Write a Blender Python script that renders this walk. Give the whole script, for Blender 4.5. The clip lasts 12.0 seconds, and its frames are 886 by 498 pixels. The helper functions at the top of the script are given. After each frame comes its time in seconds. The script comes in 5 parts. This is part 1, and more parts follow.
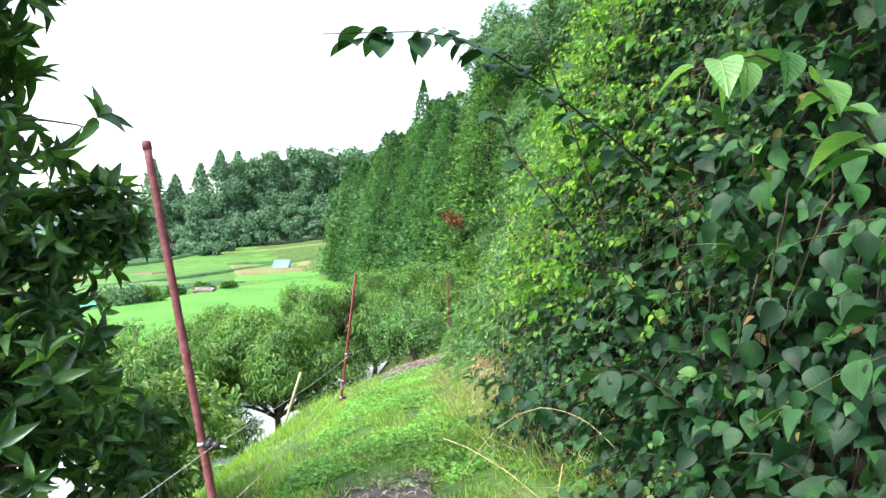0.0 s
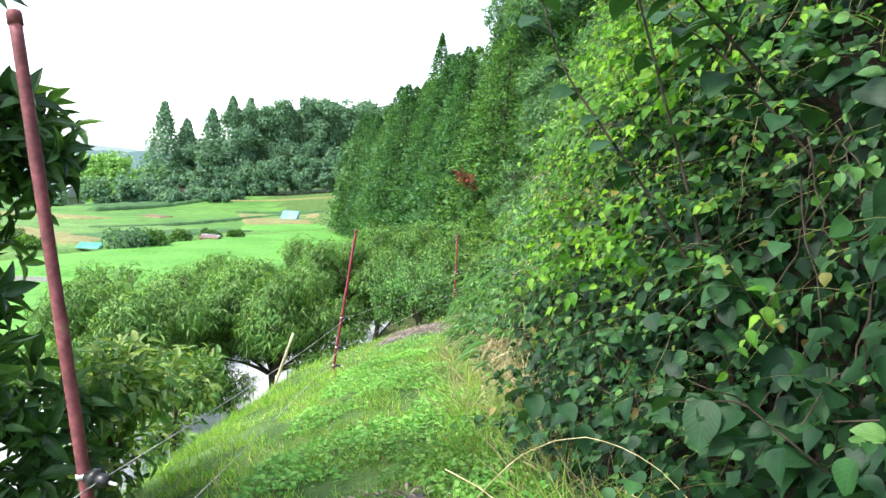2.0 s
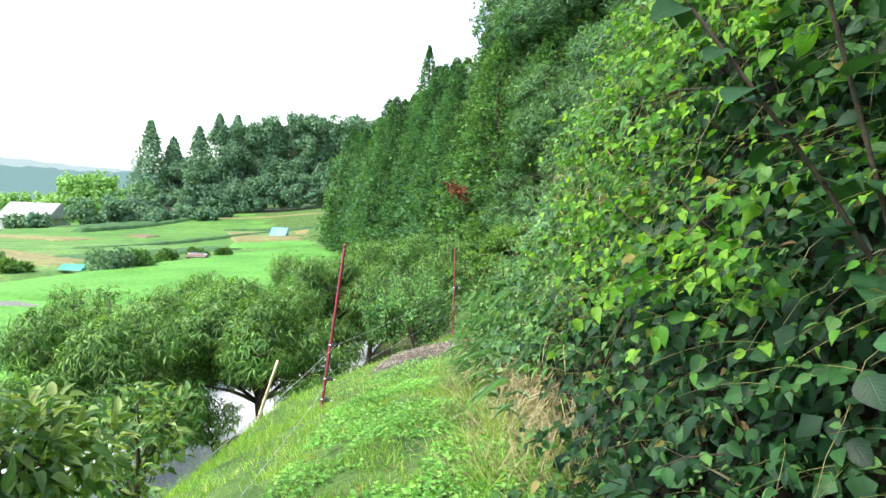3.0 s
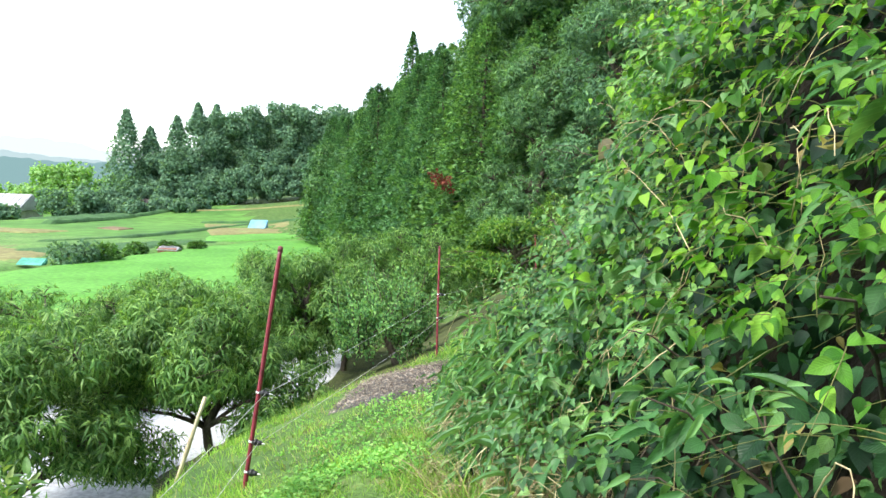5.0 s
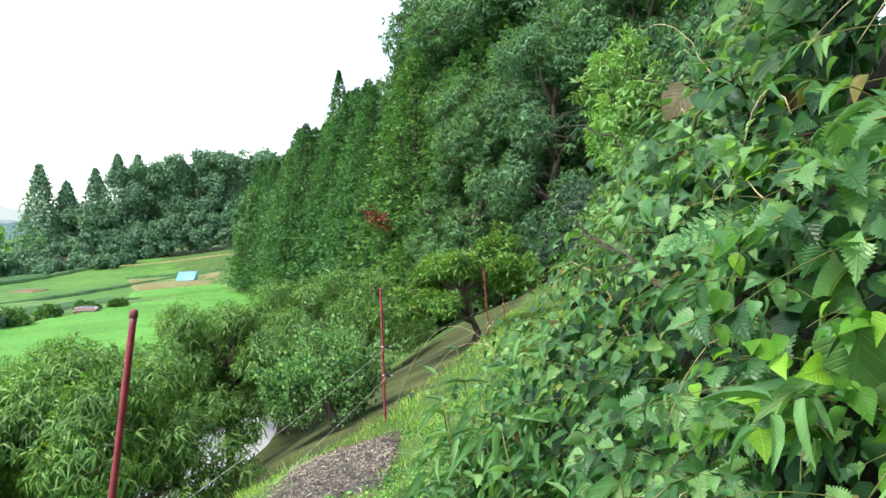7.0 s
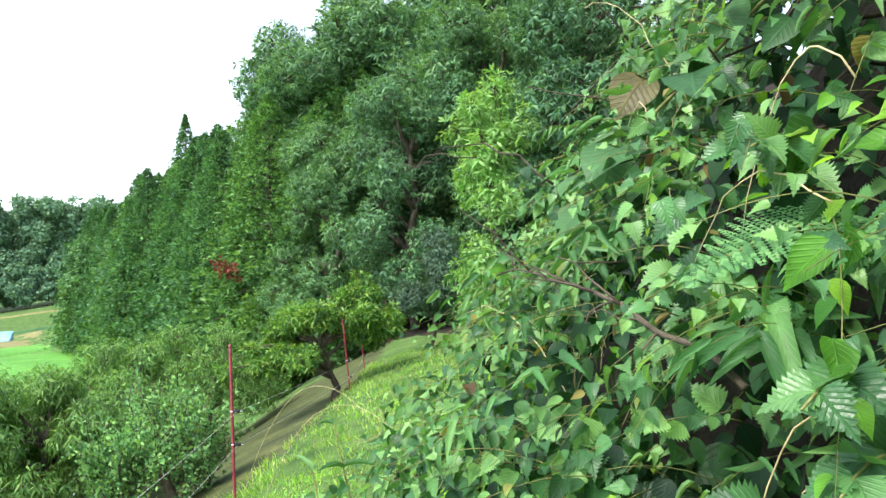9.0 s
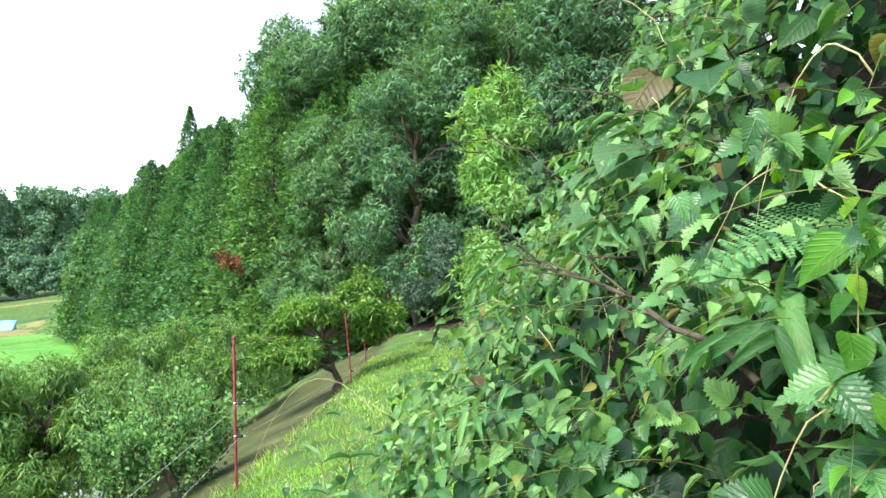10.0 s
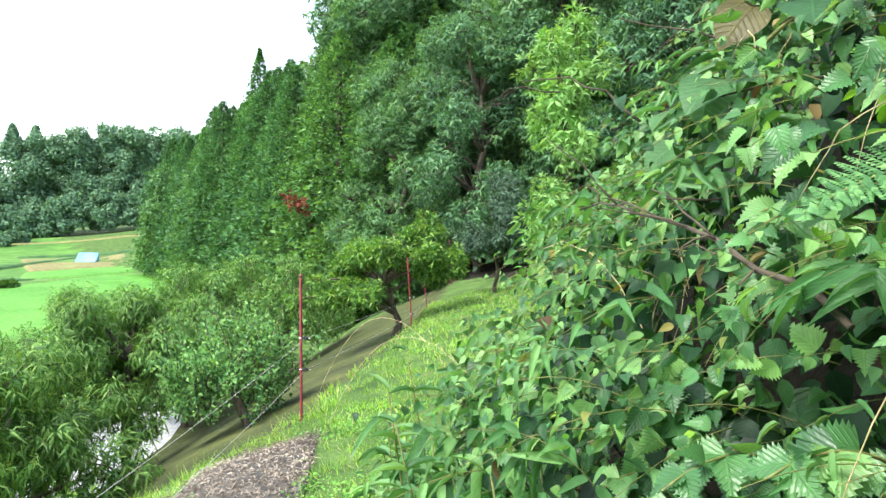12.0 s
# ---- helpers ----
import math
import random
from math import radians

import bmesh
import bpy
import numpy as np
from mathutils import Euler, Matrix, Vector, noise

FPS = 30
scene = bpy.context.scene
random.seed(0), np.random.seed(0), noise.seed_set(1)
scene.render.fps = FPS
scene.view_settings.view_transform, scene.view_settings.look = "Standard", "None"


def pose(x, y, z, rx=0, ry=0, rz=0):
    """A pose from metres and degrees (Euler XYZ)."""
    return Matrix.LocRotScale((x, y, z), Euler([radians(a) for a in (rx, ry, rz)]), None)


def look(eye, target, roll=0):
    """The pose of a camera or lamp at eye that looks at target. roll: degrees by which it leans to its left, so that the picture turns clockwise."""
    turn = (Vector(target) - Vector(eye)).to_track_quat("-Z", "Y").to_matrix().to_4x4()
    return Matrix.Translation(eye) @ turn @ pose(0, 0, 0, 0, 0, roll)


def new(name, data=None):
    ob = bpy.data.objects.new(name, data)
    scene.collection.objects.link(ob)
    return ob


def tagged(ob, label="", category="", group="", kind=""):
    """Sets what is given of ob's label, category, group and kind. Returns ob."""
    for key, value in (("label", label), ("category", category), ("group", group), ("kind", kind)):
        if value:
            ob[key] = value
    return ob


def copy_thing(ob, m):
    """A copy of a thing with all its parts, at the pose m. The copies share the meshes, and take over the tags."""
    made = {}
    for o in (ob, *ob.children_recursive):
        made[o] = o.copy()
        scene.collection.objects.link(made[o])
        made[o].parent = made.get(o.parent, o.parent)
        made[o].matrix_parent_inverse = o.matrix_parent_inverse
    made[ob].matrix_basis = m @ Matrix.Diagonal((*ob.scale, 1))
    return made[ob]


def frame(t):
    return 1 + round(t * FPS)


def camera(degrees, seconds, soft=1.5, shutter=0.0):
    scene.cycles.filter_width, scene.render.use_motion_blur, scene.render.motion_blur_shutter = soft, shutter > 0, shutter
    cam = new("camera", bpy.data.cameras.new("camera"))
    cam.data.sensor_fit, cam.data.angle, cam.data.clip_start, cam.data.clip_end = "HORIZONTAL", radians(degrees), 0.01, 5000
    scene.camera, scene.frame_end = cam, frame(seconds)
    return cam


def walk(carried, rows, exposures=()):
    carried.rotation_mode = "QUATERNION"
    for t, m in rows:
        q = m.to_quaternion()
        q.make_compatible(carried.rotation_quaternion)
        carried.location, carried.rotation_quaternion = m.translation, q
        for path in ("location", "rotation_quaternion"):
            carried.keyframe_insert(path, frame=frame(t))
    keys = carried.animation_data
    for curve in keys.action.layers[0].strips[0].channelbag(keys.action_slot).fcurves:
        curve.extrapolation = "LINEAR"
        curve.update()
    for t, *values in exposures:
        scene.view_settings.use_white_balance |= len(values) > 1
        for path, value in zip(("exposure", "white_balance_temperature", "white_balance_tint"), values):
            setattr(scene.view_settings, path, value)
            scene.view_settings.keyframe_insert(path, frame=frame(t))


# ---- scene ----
cam = camera(67.3, 12.0)
PATH = [
    (0, (0.000, 0.000, 1.350), (-0.000, 4.997, 1.176), -0.00),
    (0.5, (-0.125, 0.136, 1.328), (-0.109, 5.126, 1.010), 2.12),
    (1, (-0.146, 0.235, 1.312), (-0.184, 5.210, 0.815), 3.87),
    (1.5, (-0.056, 0.567, 1.300), (-0.054, 5.536, 0.746), 3.20),
    (2, (-0.023, 0.945, 1.298), (-0.081, 5.922, 0.822), 3.15),
    (2.5, (-0.104, 1.444, 1.257), (-0.025, 6.430, 0.899), 2.48),
    (3, (-0.144, 1.905, 1.216), (-0.138, 6.891, 0.843), 1.91),
    (3.2, (-0.135, 2.144, 1.224), (-0.245, 7.128, 0.848), 2.30),
    (4.8, (-0.135, 3.910, 1.140), (-0.046, 8.892, 0.724), 2.39),
    (5, (-0.109, 4.088, 1.143), (0.019, 9.068, 0.720), 2.13),
    (5.5, (-0.114, 4.456, 1.140), (0.254, 9.431, 0.801), 0.76),
    (6, (-0.039, 4.931, 1.109), (0.202, 9.920, 0.876), -1.47),
    (6.5, (-0.031, 5.362, 1.047), (0.124, 10.357, 0.878), -1.65),
    (7, (-0.098, 5.746, 1.040), (0.491, 10.709, 0.902), -1.32),
    (7.5, (-0.039, 6.098, 0.993), (0.781, 11.030, 1.032), -1.99),
    (7.7, (-0.006, 6.170, 1.002), (0.964, 11.074, 1.101), -2.23),
    (9.3, (-0.101, 6.330, 1.001), (1.583, 11.033, 1.220), -1.80),
    (9.5, (-0.104, 6.330, 0.998), (1.553, 11.042, 1.225), -1.40),
    (10, (-0.108, 6.328, 0.995), (1.521, 11.053, 1.174), -1.12),
    (10.5, (-0.105, 6.336, 0.985), (1.472, 11.079, 1.043), -1.02),
    (11, (-0.107, 6.341, 0.979), (1.404, 11.104, 0.913), -0.92),
    (11.5, (-0.120, 6.346, 0.976), (1.228, 11.156, 0.849), 0.10),
    (12, (-0.129, 6.342, 0.969), (1.055, 11.191, 0.758), 0.82),
]
EXPOSURE = [(0.0, 2.36), (2.5, 2.2), (5.0, 2.08), (6.0, 2.05), (7.0, 1.87), (7.7, 1.86), (9.5, 2.27), (12.0, 2.33)]
walk(cam, [(t, look(eye, target, roll)) for t, eye, target, roll in PATH], EXPOSURE)

# ---- world, sun, exposure ----
world = bpy.data.worlds.new("overcast_sky")
scene.world = world
world.use_nodes = True
wn, wl = world.node_tree.nodes, world.node_tree.links
sky = wn.new("ShaderNodeTexSky")
sky.sky_type = "NISHITA"
sky.sun_disc = False
SUN_ELEV, SUN_ROT = radians(55), radians(-115)
sky.sun_elevation, sky.sun_rotation = SUN_ELEV, SUN_ROT
sky.dust_density = 1.0
sky.ozone_density = 2.0
grey = wn.new("ShaderNodeRGBToBW")
wl.new(sky.outputs[0], grey.inputs[0])
cloud = wn.new("ShaderNodeMix")          # cloud cover takes most of the blue out of the sky
cloud.data_type = "RGBA"
cloud.inputs[0].default_value = 0.6
wl.new(sky.outputs[0], cloud.inputs[6])
wl.new(grey.outputs[0], cloud.inputs[7])
wl.new(cloud.outputs[2], wn["Background"].inputs[0])
wn["Background"].inputs[1].default_value = 0.15
sun = new("sun", bpy.data.lights.new("sun", "SUN"))
sun.data.energy, sun.data.angle, sun.data.color = 1.5, radians(20), (1.0, 0.95, 0.86)
sun.matrix_world = look((0, 0, 0), (-math.sin(SUN_ROT) * math.cos(SUN_ELEV), -math.cos(SUN_ROT) * math.cos(SUN_ELEV), -math.sin(SUN_ELEV)))

# ---- materials ----
def nodes_of(name):
    m = bpy.data.materials.new(name)
    m.use_nodes = True
    return m, m.node_tree.nodes, m.node_tree.links, m.node_tree.nodes["Principled BSDF"]


def ramp_node(n, stops):
    r = n.new("ShaderNodeValToRGB")
    while len(r.color_ramp.elements) < len(stops):
        r.color_ramp.elements.new(0.5)
    for e, (p, c) in zip(r.color_ramp.elements, stops):
        e.position, e.color = p, (*c, 1)
    return r


def rib_pattern(n, l, uv):
    """Midrib and slanting side veins of a leaf, 0 to 1, from its own blade coordinates."""
    def calc(op, a, b=None):
        m = n.new("ShaderNodeMath")
        m.operation = op
        for socket, v in zip(m.inputs, (a, b)):
            if v is None:
                continue
            if isinstance(v, (int, float)):
                socket.default_value = v
            else:
                l.new(v, socket)
        return m.outputs[0]
    sep = n.new("ShaderNodeSeparateXYZ")
    l.new(uv, sep.inputs[0])
    side = calc("ABSOLUTE", calc("SUBTRACT", sep.outputs[0], 0.5))
    wave = calc("SINE", calc("MULTIPLY", calc("SUBTRACT", sep.outputs[1], calc("MULTIPLY", side, 0.75)), 48.0))
    veins = calc("POWER", calc("MAXIMUM", wave, 0.0), 3.0)
    mid = calc("SUBTRACT", 1.0, calc("MINIMUM", calc("MULTIPLY", side, 22.0), 1.0))
    return calc("MAXIMUM", mid, calc("MULTIPLY", veins, 0.7))


def leaf_material(name, dark, mid, light, rough=0.5, through_light=0.35, single=False, tint=None, vein=0.0, vary=False):
    """Leaves: each its own shade, light glowing through, a little gloss. single: leaves that are objects of their own."""
    m, n, l, b = nodes_of(name)
    if single:
        rnd = n.new("ShaderNodeObjectInfo").outputs["Random"]
    else:
        rnd = n.new("ShaderNodeNewGeometry").outputs["Random Per Island"]
    stops = [(0.0, dark), (0.5, mid), (0.93, light)]
    if tint:
        stops.append((0.985, tint))
    r = ramp_node(n, stops)
    l.new(rnd, r.inputs[0])
    geo = n.new("ShaderNodeTexCoord")
    noi = n.new("ShaderNodeTexNoise")
    noi.inputs["Scale"].default_value = 14.0 if vein else 1.3
    noi.inputs["Detail"].default_value = 3.0
    l.new(geo.outputs["Object"], noi.inputs["Vector"])
    mr = n.new("ShaderNodeMapRange")
    mr.inputs[1].default_value, mr.inputs[2].default_value = 0.3, 0.7
    mr.inputs[3].default_value, mr.inputs[4].default_value = 0.65, 1.3
    l.new(noi.outputs[0], mr.inputs[0])
    mul = n.new("ShaderNodeVectorMath")
    mul.operation = "SCALE"
    l.new(r.outputs[0], mul.inputs[0])
    l.new(mr.outputs[0], mul.inputs["Scale"])
    if vary:                             # each plant its own shade, from blue-green to yellow-green
        own = ramp_node(n, [(0.0, (0.78, 0.84, 0.95)), (0.35, (0.92, 0.94, 1.0)), (0.65, (1.06, 1.04, 0.95)), (1.0, (1.3, 1.18, 0.9))])
        l.new(n.new("ShaderNodeObjectInfo").outputs["Random"], own.inputs[0])
        shade = n.new("ShaderNodeVectorMath")
        shade.operation = "MULTIPLY"
        l.new(mul.outputs[0], shade.inputs[0])
        l.new(own.outputs[0], shade.inputs[1])
        mul = shade
    l.new(mul.outputs[0], b.inputs["Base Color"])
    b.inputs["Roughness"].default_value = rough
    b.inputs["Specular IOR Level"].default_value = 0.5 if rough < 0.37 else 0.25
    if vein:
        rib = rib_pattern(n, l, geo.outputs["UV"])
        bump = n.new("ShaderNodeBump")
        bump.inputs["Strength"].default_value = min(1.0, vein * 1.6)
        bump.inputs["Distance"].default_value = 0.003
        crinkle = n.new("ShaderNodeTexNoise")
        crinkle.inputs["Scale"].default_value = 95.0
        l.new(geo.outputs["Object"], crinkle.inputs["Vector"])
        relief = n.new("ShaderNodeMath")
        relief.operation = "MULTIPLY_ADD"
        relief.inputs[1].default_value = 1.3
        l.new(crinkle.outputs[0], relief.inputs[0])
        l.new(rib, relief.inputs[2])
        l.new(relief.outputs[0], bump.inputs["Height"])
        l.new(bump.outputs[0], b.inputs["Normal"])
        pale = n.new("ShaderNodeMapRange")
        pale.inputs[3].default_value, pale.inputs[4].default_value = 0.92, 1.18
        l.new(rib, pale.inputs[0])
        mul2 = n.new("ShaderNodeVectorMath")
        mul2.operation = "SCALE"
        l.new(mul.outputs[0], mul2.inputs[0])
        l.new(pale.outputs[0], mul2.inputs["Scale"])
        mul = mul2
        l.new(mul.outputs[0], b.inputs["Base Color"])
    tr = n.new("ShaderNodeBsdfTranslucent")
    warm = n.new("ShaderNodeVectorMath")
    warm.operation = "MULTIPLY"
    warm.inputs[1].default_value = (1.5, 1.45, 0.6)
    l.new(mul.outputs[0], warm.inputs[0])
    l.new(warm.outputs[0], tr.inputs["Color"])
    mix = n.new("ShaderNodeMixShader")
    mix.inputs[0].default_value = through_light
    l.new(b.outputs[0], mix.inputs[1])
    l.new(tr.outputs[0], mix.inputs[2])
    l.new(mix.outputs[0], n["Material Output"].inputs[0])
    return m


def surface(name, c1, c2, scale=3.0, rough=0.9, c3=None, fine=40.0, bump=0.4, depth=0.02, metal=0.0, stretch=None, spec=0.3):
    """A plain surface: coarse stains, fine grain and relief."""
    m, n, l, b = nodes_of(name)
    tc = n.new("ShaderNodeTexCoord")
    src = tc.outputs["Object"]
    if stretch:
        mp = n.new("ShaderNodeMapping")
        mp.inputs["Scale"].default_value = stretch
        l.new(src, mp.inputs[0])
        src = mp.outputs[0]
    n1, n2 = n.new("ShaderNodeTexNoise"), n.new("ShaderNodeTexNoise")
    n1.inputs["Scale"].default_value, n1.inputs["Detail"].default_value = scale, 6.0
    n2.inputs["Scale"].default_value, n2.inputs["Detail"].default_value = fine, 4.0
    l.new(src, n1.inputs["Vector"])
    l.new(src, n2.inputs["Vector"])
    r = ramp_node(n, [(0.32, c1), (0.62, c2)] + ([(0.75, c3)] if c3 else []))
    l.new(n1.outputs[0], r.inputs[0])
    mr = n.new("ShaderNodeMapRange")
    mr.inputs[1].default_value, mr.inputs[2].default_value = 0.3, 0.7
    mr.inputs[3].default_value, mr.inputs[4].default_value = 0.7, 1.25
    l.new(n2.outputs[0], mr.inputs[0])
    mul = n.new("ShaderNodeVectorMath")
    mul.operation = "SCALE"
    l.new(r.outputs[0], mul.inputs[0])
    l.new(mr.outputs[0], mul.inputs["Scale"])
    l.new(mul.outputs[0], b.inputs["Base Color"])
    b.inputs["Roughness"].default_value, b.inputs["Metallic"].default_value = rough, metal
    b.inputs["Specular IOR Level"].default_value = spec
    bp = n.new("ShaderNodeBump")
    bp.inputs["Strength"].default_value, bp.inputs["Distance"].default_value = bump, depth
    l.new(n2.outputs[0], bp.inputs["Height"])
    l.new(bp.outputs[0], b.inputs["Normal"])
    return m


M = {}
M["ground"] = surface("grassy_earth", (0.035, 0.08, 0.016), (0.09, 0.165, 0.035), 1.7, 0.95, (0.15, 0.125, 0.065), 22.0, 0.9, 0.05)
# Mown mossy grass, darkened in colour to stand for the trees' shade.
M["shaded_moss"] = surface("mown_moss_tree_shade", (0.03, 0.04, 0.013), (0.07, 0.085, 0.025), 0.8, 0.95, (0.11, 0.12, 0.04), 9.0, 0.8, 0.05)
# Earth taken near-black so gaps behind the leaves look deep in shade.
M["earth"] = surface("shade_dark_earth", (0.008, 0.007, 0.004), (0.022, 0.017, 0.010), 2.0, 0.95, None, 18.0, 0.8, 0.05)
M["track"] = surface("dull_track", (0.14, 0.15, 0.14), (0.2, 0.21, 0.19), 0.5, 0.9, None, 12.0, 0.2, 0.01)
M["concrete"] = surface("pale_concrete", (0.36, 0.38, 0.41), (0.47, 0.485, 0.505), 0.5, 0.8, None, 12.0, 0.2, 0.01)
M["rubber"] = surface("dusty_rubber_mat", (0.045, 0.045, 0.042), (0.095, 0.09, 0.08), 6.0, 0.9, (0.16, 0.14, 0.11), 60.0, 0.4, 0.004)
M["straw"] = leaf_material("dry_straw", (0.12, 0.1, 0.05), (0.26, 0.22, 0.115), (0.5, 0.45, 0.27), 0.85, 0.15)
M["chip"] = leaf_material("grey_bark_chip", (0.06, 0.045, 0.034), (0.15, 0.12, 0.092), (0.4, 0.35, 0.28), 0.9, 0.05)
M["red_wood"] = surface("red_brown_wood", (0.09, 0.035, 0.022), (0.17, 0.07, 0.042), 9.0, 0.85, None, 60.0, 0.5, 0.004, stretch=(1, 1, 0.25))
M["stalk"] = surface("dry_stalk", (0.35, 0.26, 0.13), (0.62, 0.52, 0.3), 12.0, 0.7, None, 60.0, 0.2, 0.002)
M["bark"] = surface("grey_brown_bark", (0.035, 0.028, 0.02), (0.11, 0.09, 0.065), 5.0, 0.9, None, 40.0, 0.7, 0.02, stretch=(1, 1, 0.3))
M["twig"] = surface("dark_twig", (0.025, 0.02, 0.013), (0.07, 0.055, 0.038), 14.0, 0.85, None, 80.0, 0.5, 0.003)
M["stem"] = surface("green_stem", (0.10, 0.13, 0.03), (0.2, 0.2, 0.07), 14.0, 0.6, None, 80.0, 0.3, 0.002)
M["tendril"] = surface("pale_vine_stem", (0.14, 0.18, 0.05), (0.3, 0.24, 0.12), 9.0, 0.65, None, 60.0, 0.2, 0.002)
M["bamboo"] = surface("weathered_bamboo", (0.4, 0.33, 0.2), (0.6, 0.53, 0.36), 6.0, 0.6, None, 50.0, 0.3, 0.002, stretch=(1, 1, 0.2))
M["pole"] = surface("maroon_plastic_coated_steel", (0.14, 0.012, 0.024), (0.24, 0.022, 0.04), 7.0, 0.42, (0.26, 0.07, 0.07), 50.0, 0.25, 0.002, spec=0.5)
M["rusty"] = surface("faded_rusty_steel", (0.15, 0.045, 0.05), (0.25, 0.075, 0.085), 16.0, 0.6, (0.27, 0.15, 0.12), 70.0, 0.4, 0.002)
M["black"] = surface("black_plastic", (0.008, 0.008, 0.009), (0.02, 0.02, 0.021), 10.0, 0.4, None, 60.0, 0.1, 0.001, spec=0.5)
M["white_band"] = surface("white_plastic", (0.6, 0.6, 0.6), (0.78, 0.78, 0.76), 10.0, 0.5, None, 60.0, 0.1, 0.001)
M["cord"] = surface("grey_white_polywire", (0.2, 0.2, 0.2), (0.6, 0.6, 0.58), 60.0, 0.7, None, 200.0, 0.2, 0.001)
M["grass"] = leaf_material("bank_grass", (0.11, 0.26, 0.045), (0.22, 0.43, 0.075), (0.4, 0.56, 0.14), 0.55, 0.4, tint=(0.5, 0.42, 0.2))
M["clover"] = leaf_material("low_weeds", (0.07, 0.22, 0.035), (0.14, 0.36, 0.065), (0.27, 0.49, 0.12), 0.5, 0.35)
# Dark shrub leaf, its colour cut further to carry the bank's shade.
M["shrub_dark"] = leaf_material("dark_and_shaded_leaf", (0.009, 0.031, 0.015), (0.018, 0.061, 0.024), (0.04, 0.125, 0.037), 0.5, 0.25, vein=0.12)
M["shrub_mid"] = leaf_material("mixed_bank_leaf", (0.014, 0.05, 0.02), (0.042, 0.13, 0.038), (0.15, 0.32, 0.085), 0.4, 0.35, vein=0.3, tint=(0.22, 0.2, 0.05))
M["shrub_bright"] = leaf_material("bright_vine_leaf", (0.035, 0.13, 0.018), (0.1, 0.29, 0.032), (0.26, 0.5, 0.06), 0.42, 0.45, vein=0.3)
M["nettle"] = leaf_material("serrated_nettle_leaf", (0.035, 0.12, 0.042), (0.095, 0.26, 0.085), (0.23, 0.45, 0.15), 0.36, 0.38, vein=0.35, single=True)
M["nettle_many"] = leaf_material("serrated_nettle_foliage", (0.03, 0.105, 0.038), (0.09, 0.25, 0.08), (0.24, 0.46, 0.14), 0.36, 0.38, vein=0.35)
M["kudzu"] = leaf_material("large_vine_leaf", (0.0448, 0.13, 0.0525), (0.07, 0.185, 0.06), (0.1, 0.23, 0.065), 0.42, 0.35, vein=0.3, single=True, tint=(0.11, 0.1, 0.035))
M["sasa"] = leaf_material("bamboo_grass_leaf", (0.0336, 0.11, 0.045), (0.0896, 0.22, 0.09), (0.19, 0.38, 0.12), 0.35, 0.3, vein=0.2)
M["herb"] = leaf_material("narrow_herb_leaf", (0.0448, 0.14, 0.045), (0.0896, 0.24, 0.075), (0.179, 0.36, 0.12), 0.42, 0.35, vein=0.2, single=True)
M["herb_many"] = leaf_material("narrow_herb_foliage", (0.0448, 0.14, 0.045), (0.0896, 0.24, 0.075), (0.179, 0.36, 0.12), 0.42, 0.35, vein=0.2)
M["dead_leaf"] = leaf_material("withered_leaf", (0.07, 0.045, 0.025), (0.16, 0.11, 0.05), (0.3, 0.26, 0.09), 0.8, 0.2)
M["fern"] = leaf_material("fern_frond", (0.056, 0.15, 0.06), (0.101, 0.25, 0.09), (0.179, 0.36, 0.135), 0.5, 0.35)
M["peach"] = leaf_material("drooping_orchard_leaf", (0.034, 0.1, 0.024), (0.095, 0.22, 0.052), (0.23, 0.39, 0.105), 0.5, 0.35)
M["tree_left"] = leaf_material("dark_glossy_leaf", (0.026, 0.072, 0.029), (0.06, 0.15, 0.048), (0.135, 0.28, 0.078), 0.35, 0.3, vein=0.2)
M["young"] = leaf_material("young_tip_leaf", (0.056, 0.14, 0.045), (0.112, 0.24, 0.0675), (0.314, 0.42, 0.135), 0.42, 0.35, vein=0.2)
M["shoots"] = leaf_material("blue_green_shoot_leaf", (0.055, 0.15, 0.06), (0.125, 0.29, 0.105), (0.24, 0.43, 0.14), 0.8, 0.35)
M["citrus"] = leaf_material("yellow_green_tree_leaf", (0.04, 0.12, 0.028), (0.085, 0.21, 0.04), (0.23, 0.37, 0.07), 0.4, 0.35)
M["bluebush"] = leaf_material("grey_green_bush_leaf", (0.03, 0.065, 0.04), (0.06, 0.12, 0.075), (0.12, 0.2, 0.13), 0.6, 0.25)
M["cedar"] = leaf_material("cypress_spray", (0.03, 0.095, 0.04), (0.07, 0.18, 0.07), (0.14, 0.29, 0.11), 0.8, 0.3, vary=True)
M["oak"] = leaf_material("evergreen_oak_leaf", (0.04, 0.11, 0.053), (0.088, 0.2, 0.093), (0.16, 0.3, 0.12), 0.6, 0.3, vary=True)
M["maple"] = leaf_material("light_broadleaf", (0.045, 0.12, 0.03), (0.085, 0.2, 0.05), (0.16, 0.31, 0.085), 0.5, 0.35, vary=True)
M["bamboo_leaf"] = leaf_material("bamboo_grove_leaf", (0.112, 0.26, 0.06), (0.19, 0.38, 0.105), (0.291, 0.48, 0.18), 0.6, 0.35)
M["redleaf"] = leaf_material("withered_red_needles", (0.10, 0.022, 0.014), (0.16, 0.04, 0.025), (0.22, 0.075, 0.045), 0.8, 0.15)
# Crowns paled and blued: the distance haze sits in their base colour.
M["woods"] = leaf_material("hazed_wood_crown", (0.06, 0.135, 0.085), (0.11, 0.215, 0.13), (0.175, 0.3, 0.175), 0.9, 0.3)
M["paddy"] = surface("rice_crop", (0.065, 0.215, 0.024), (0.1, 0.285, 0.04), 0.25, 0.8, None, 3.0, 0.4, 0.05)
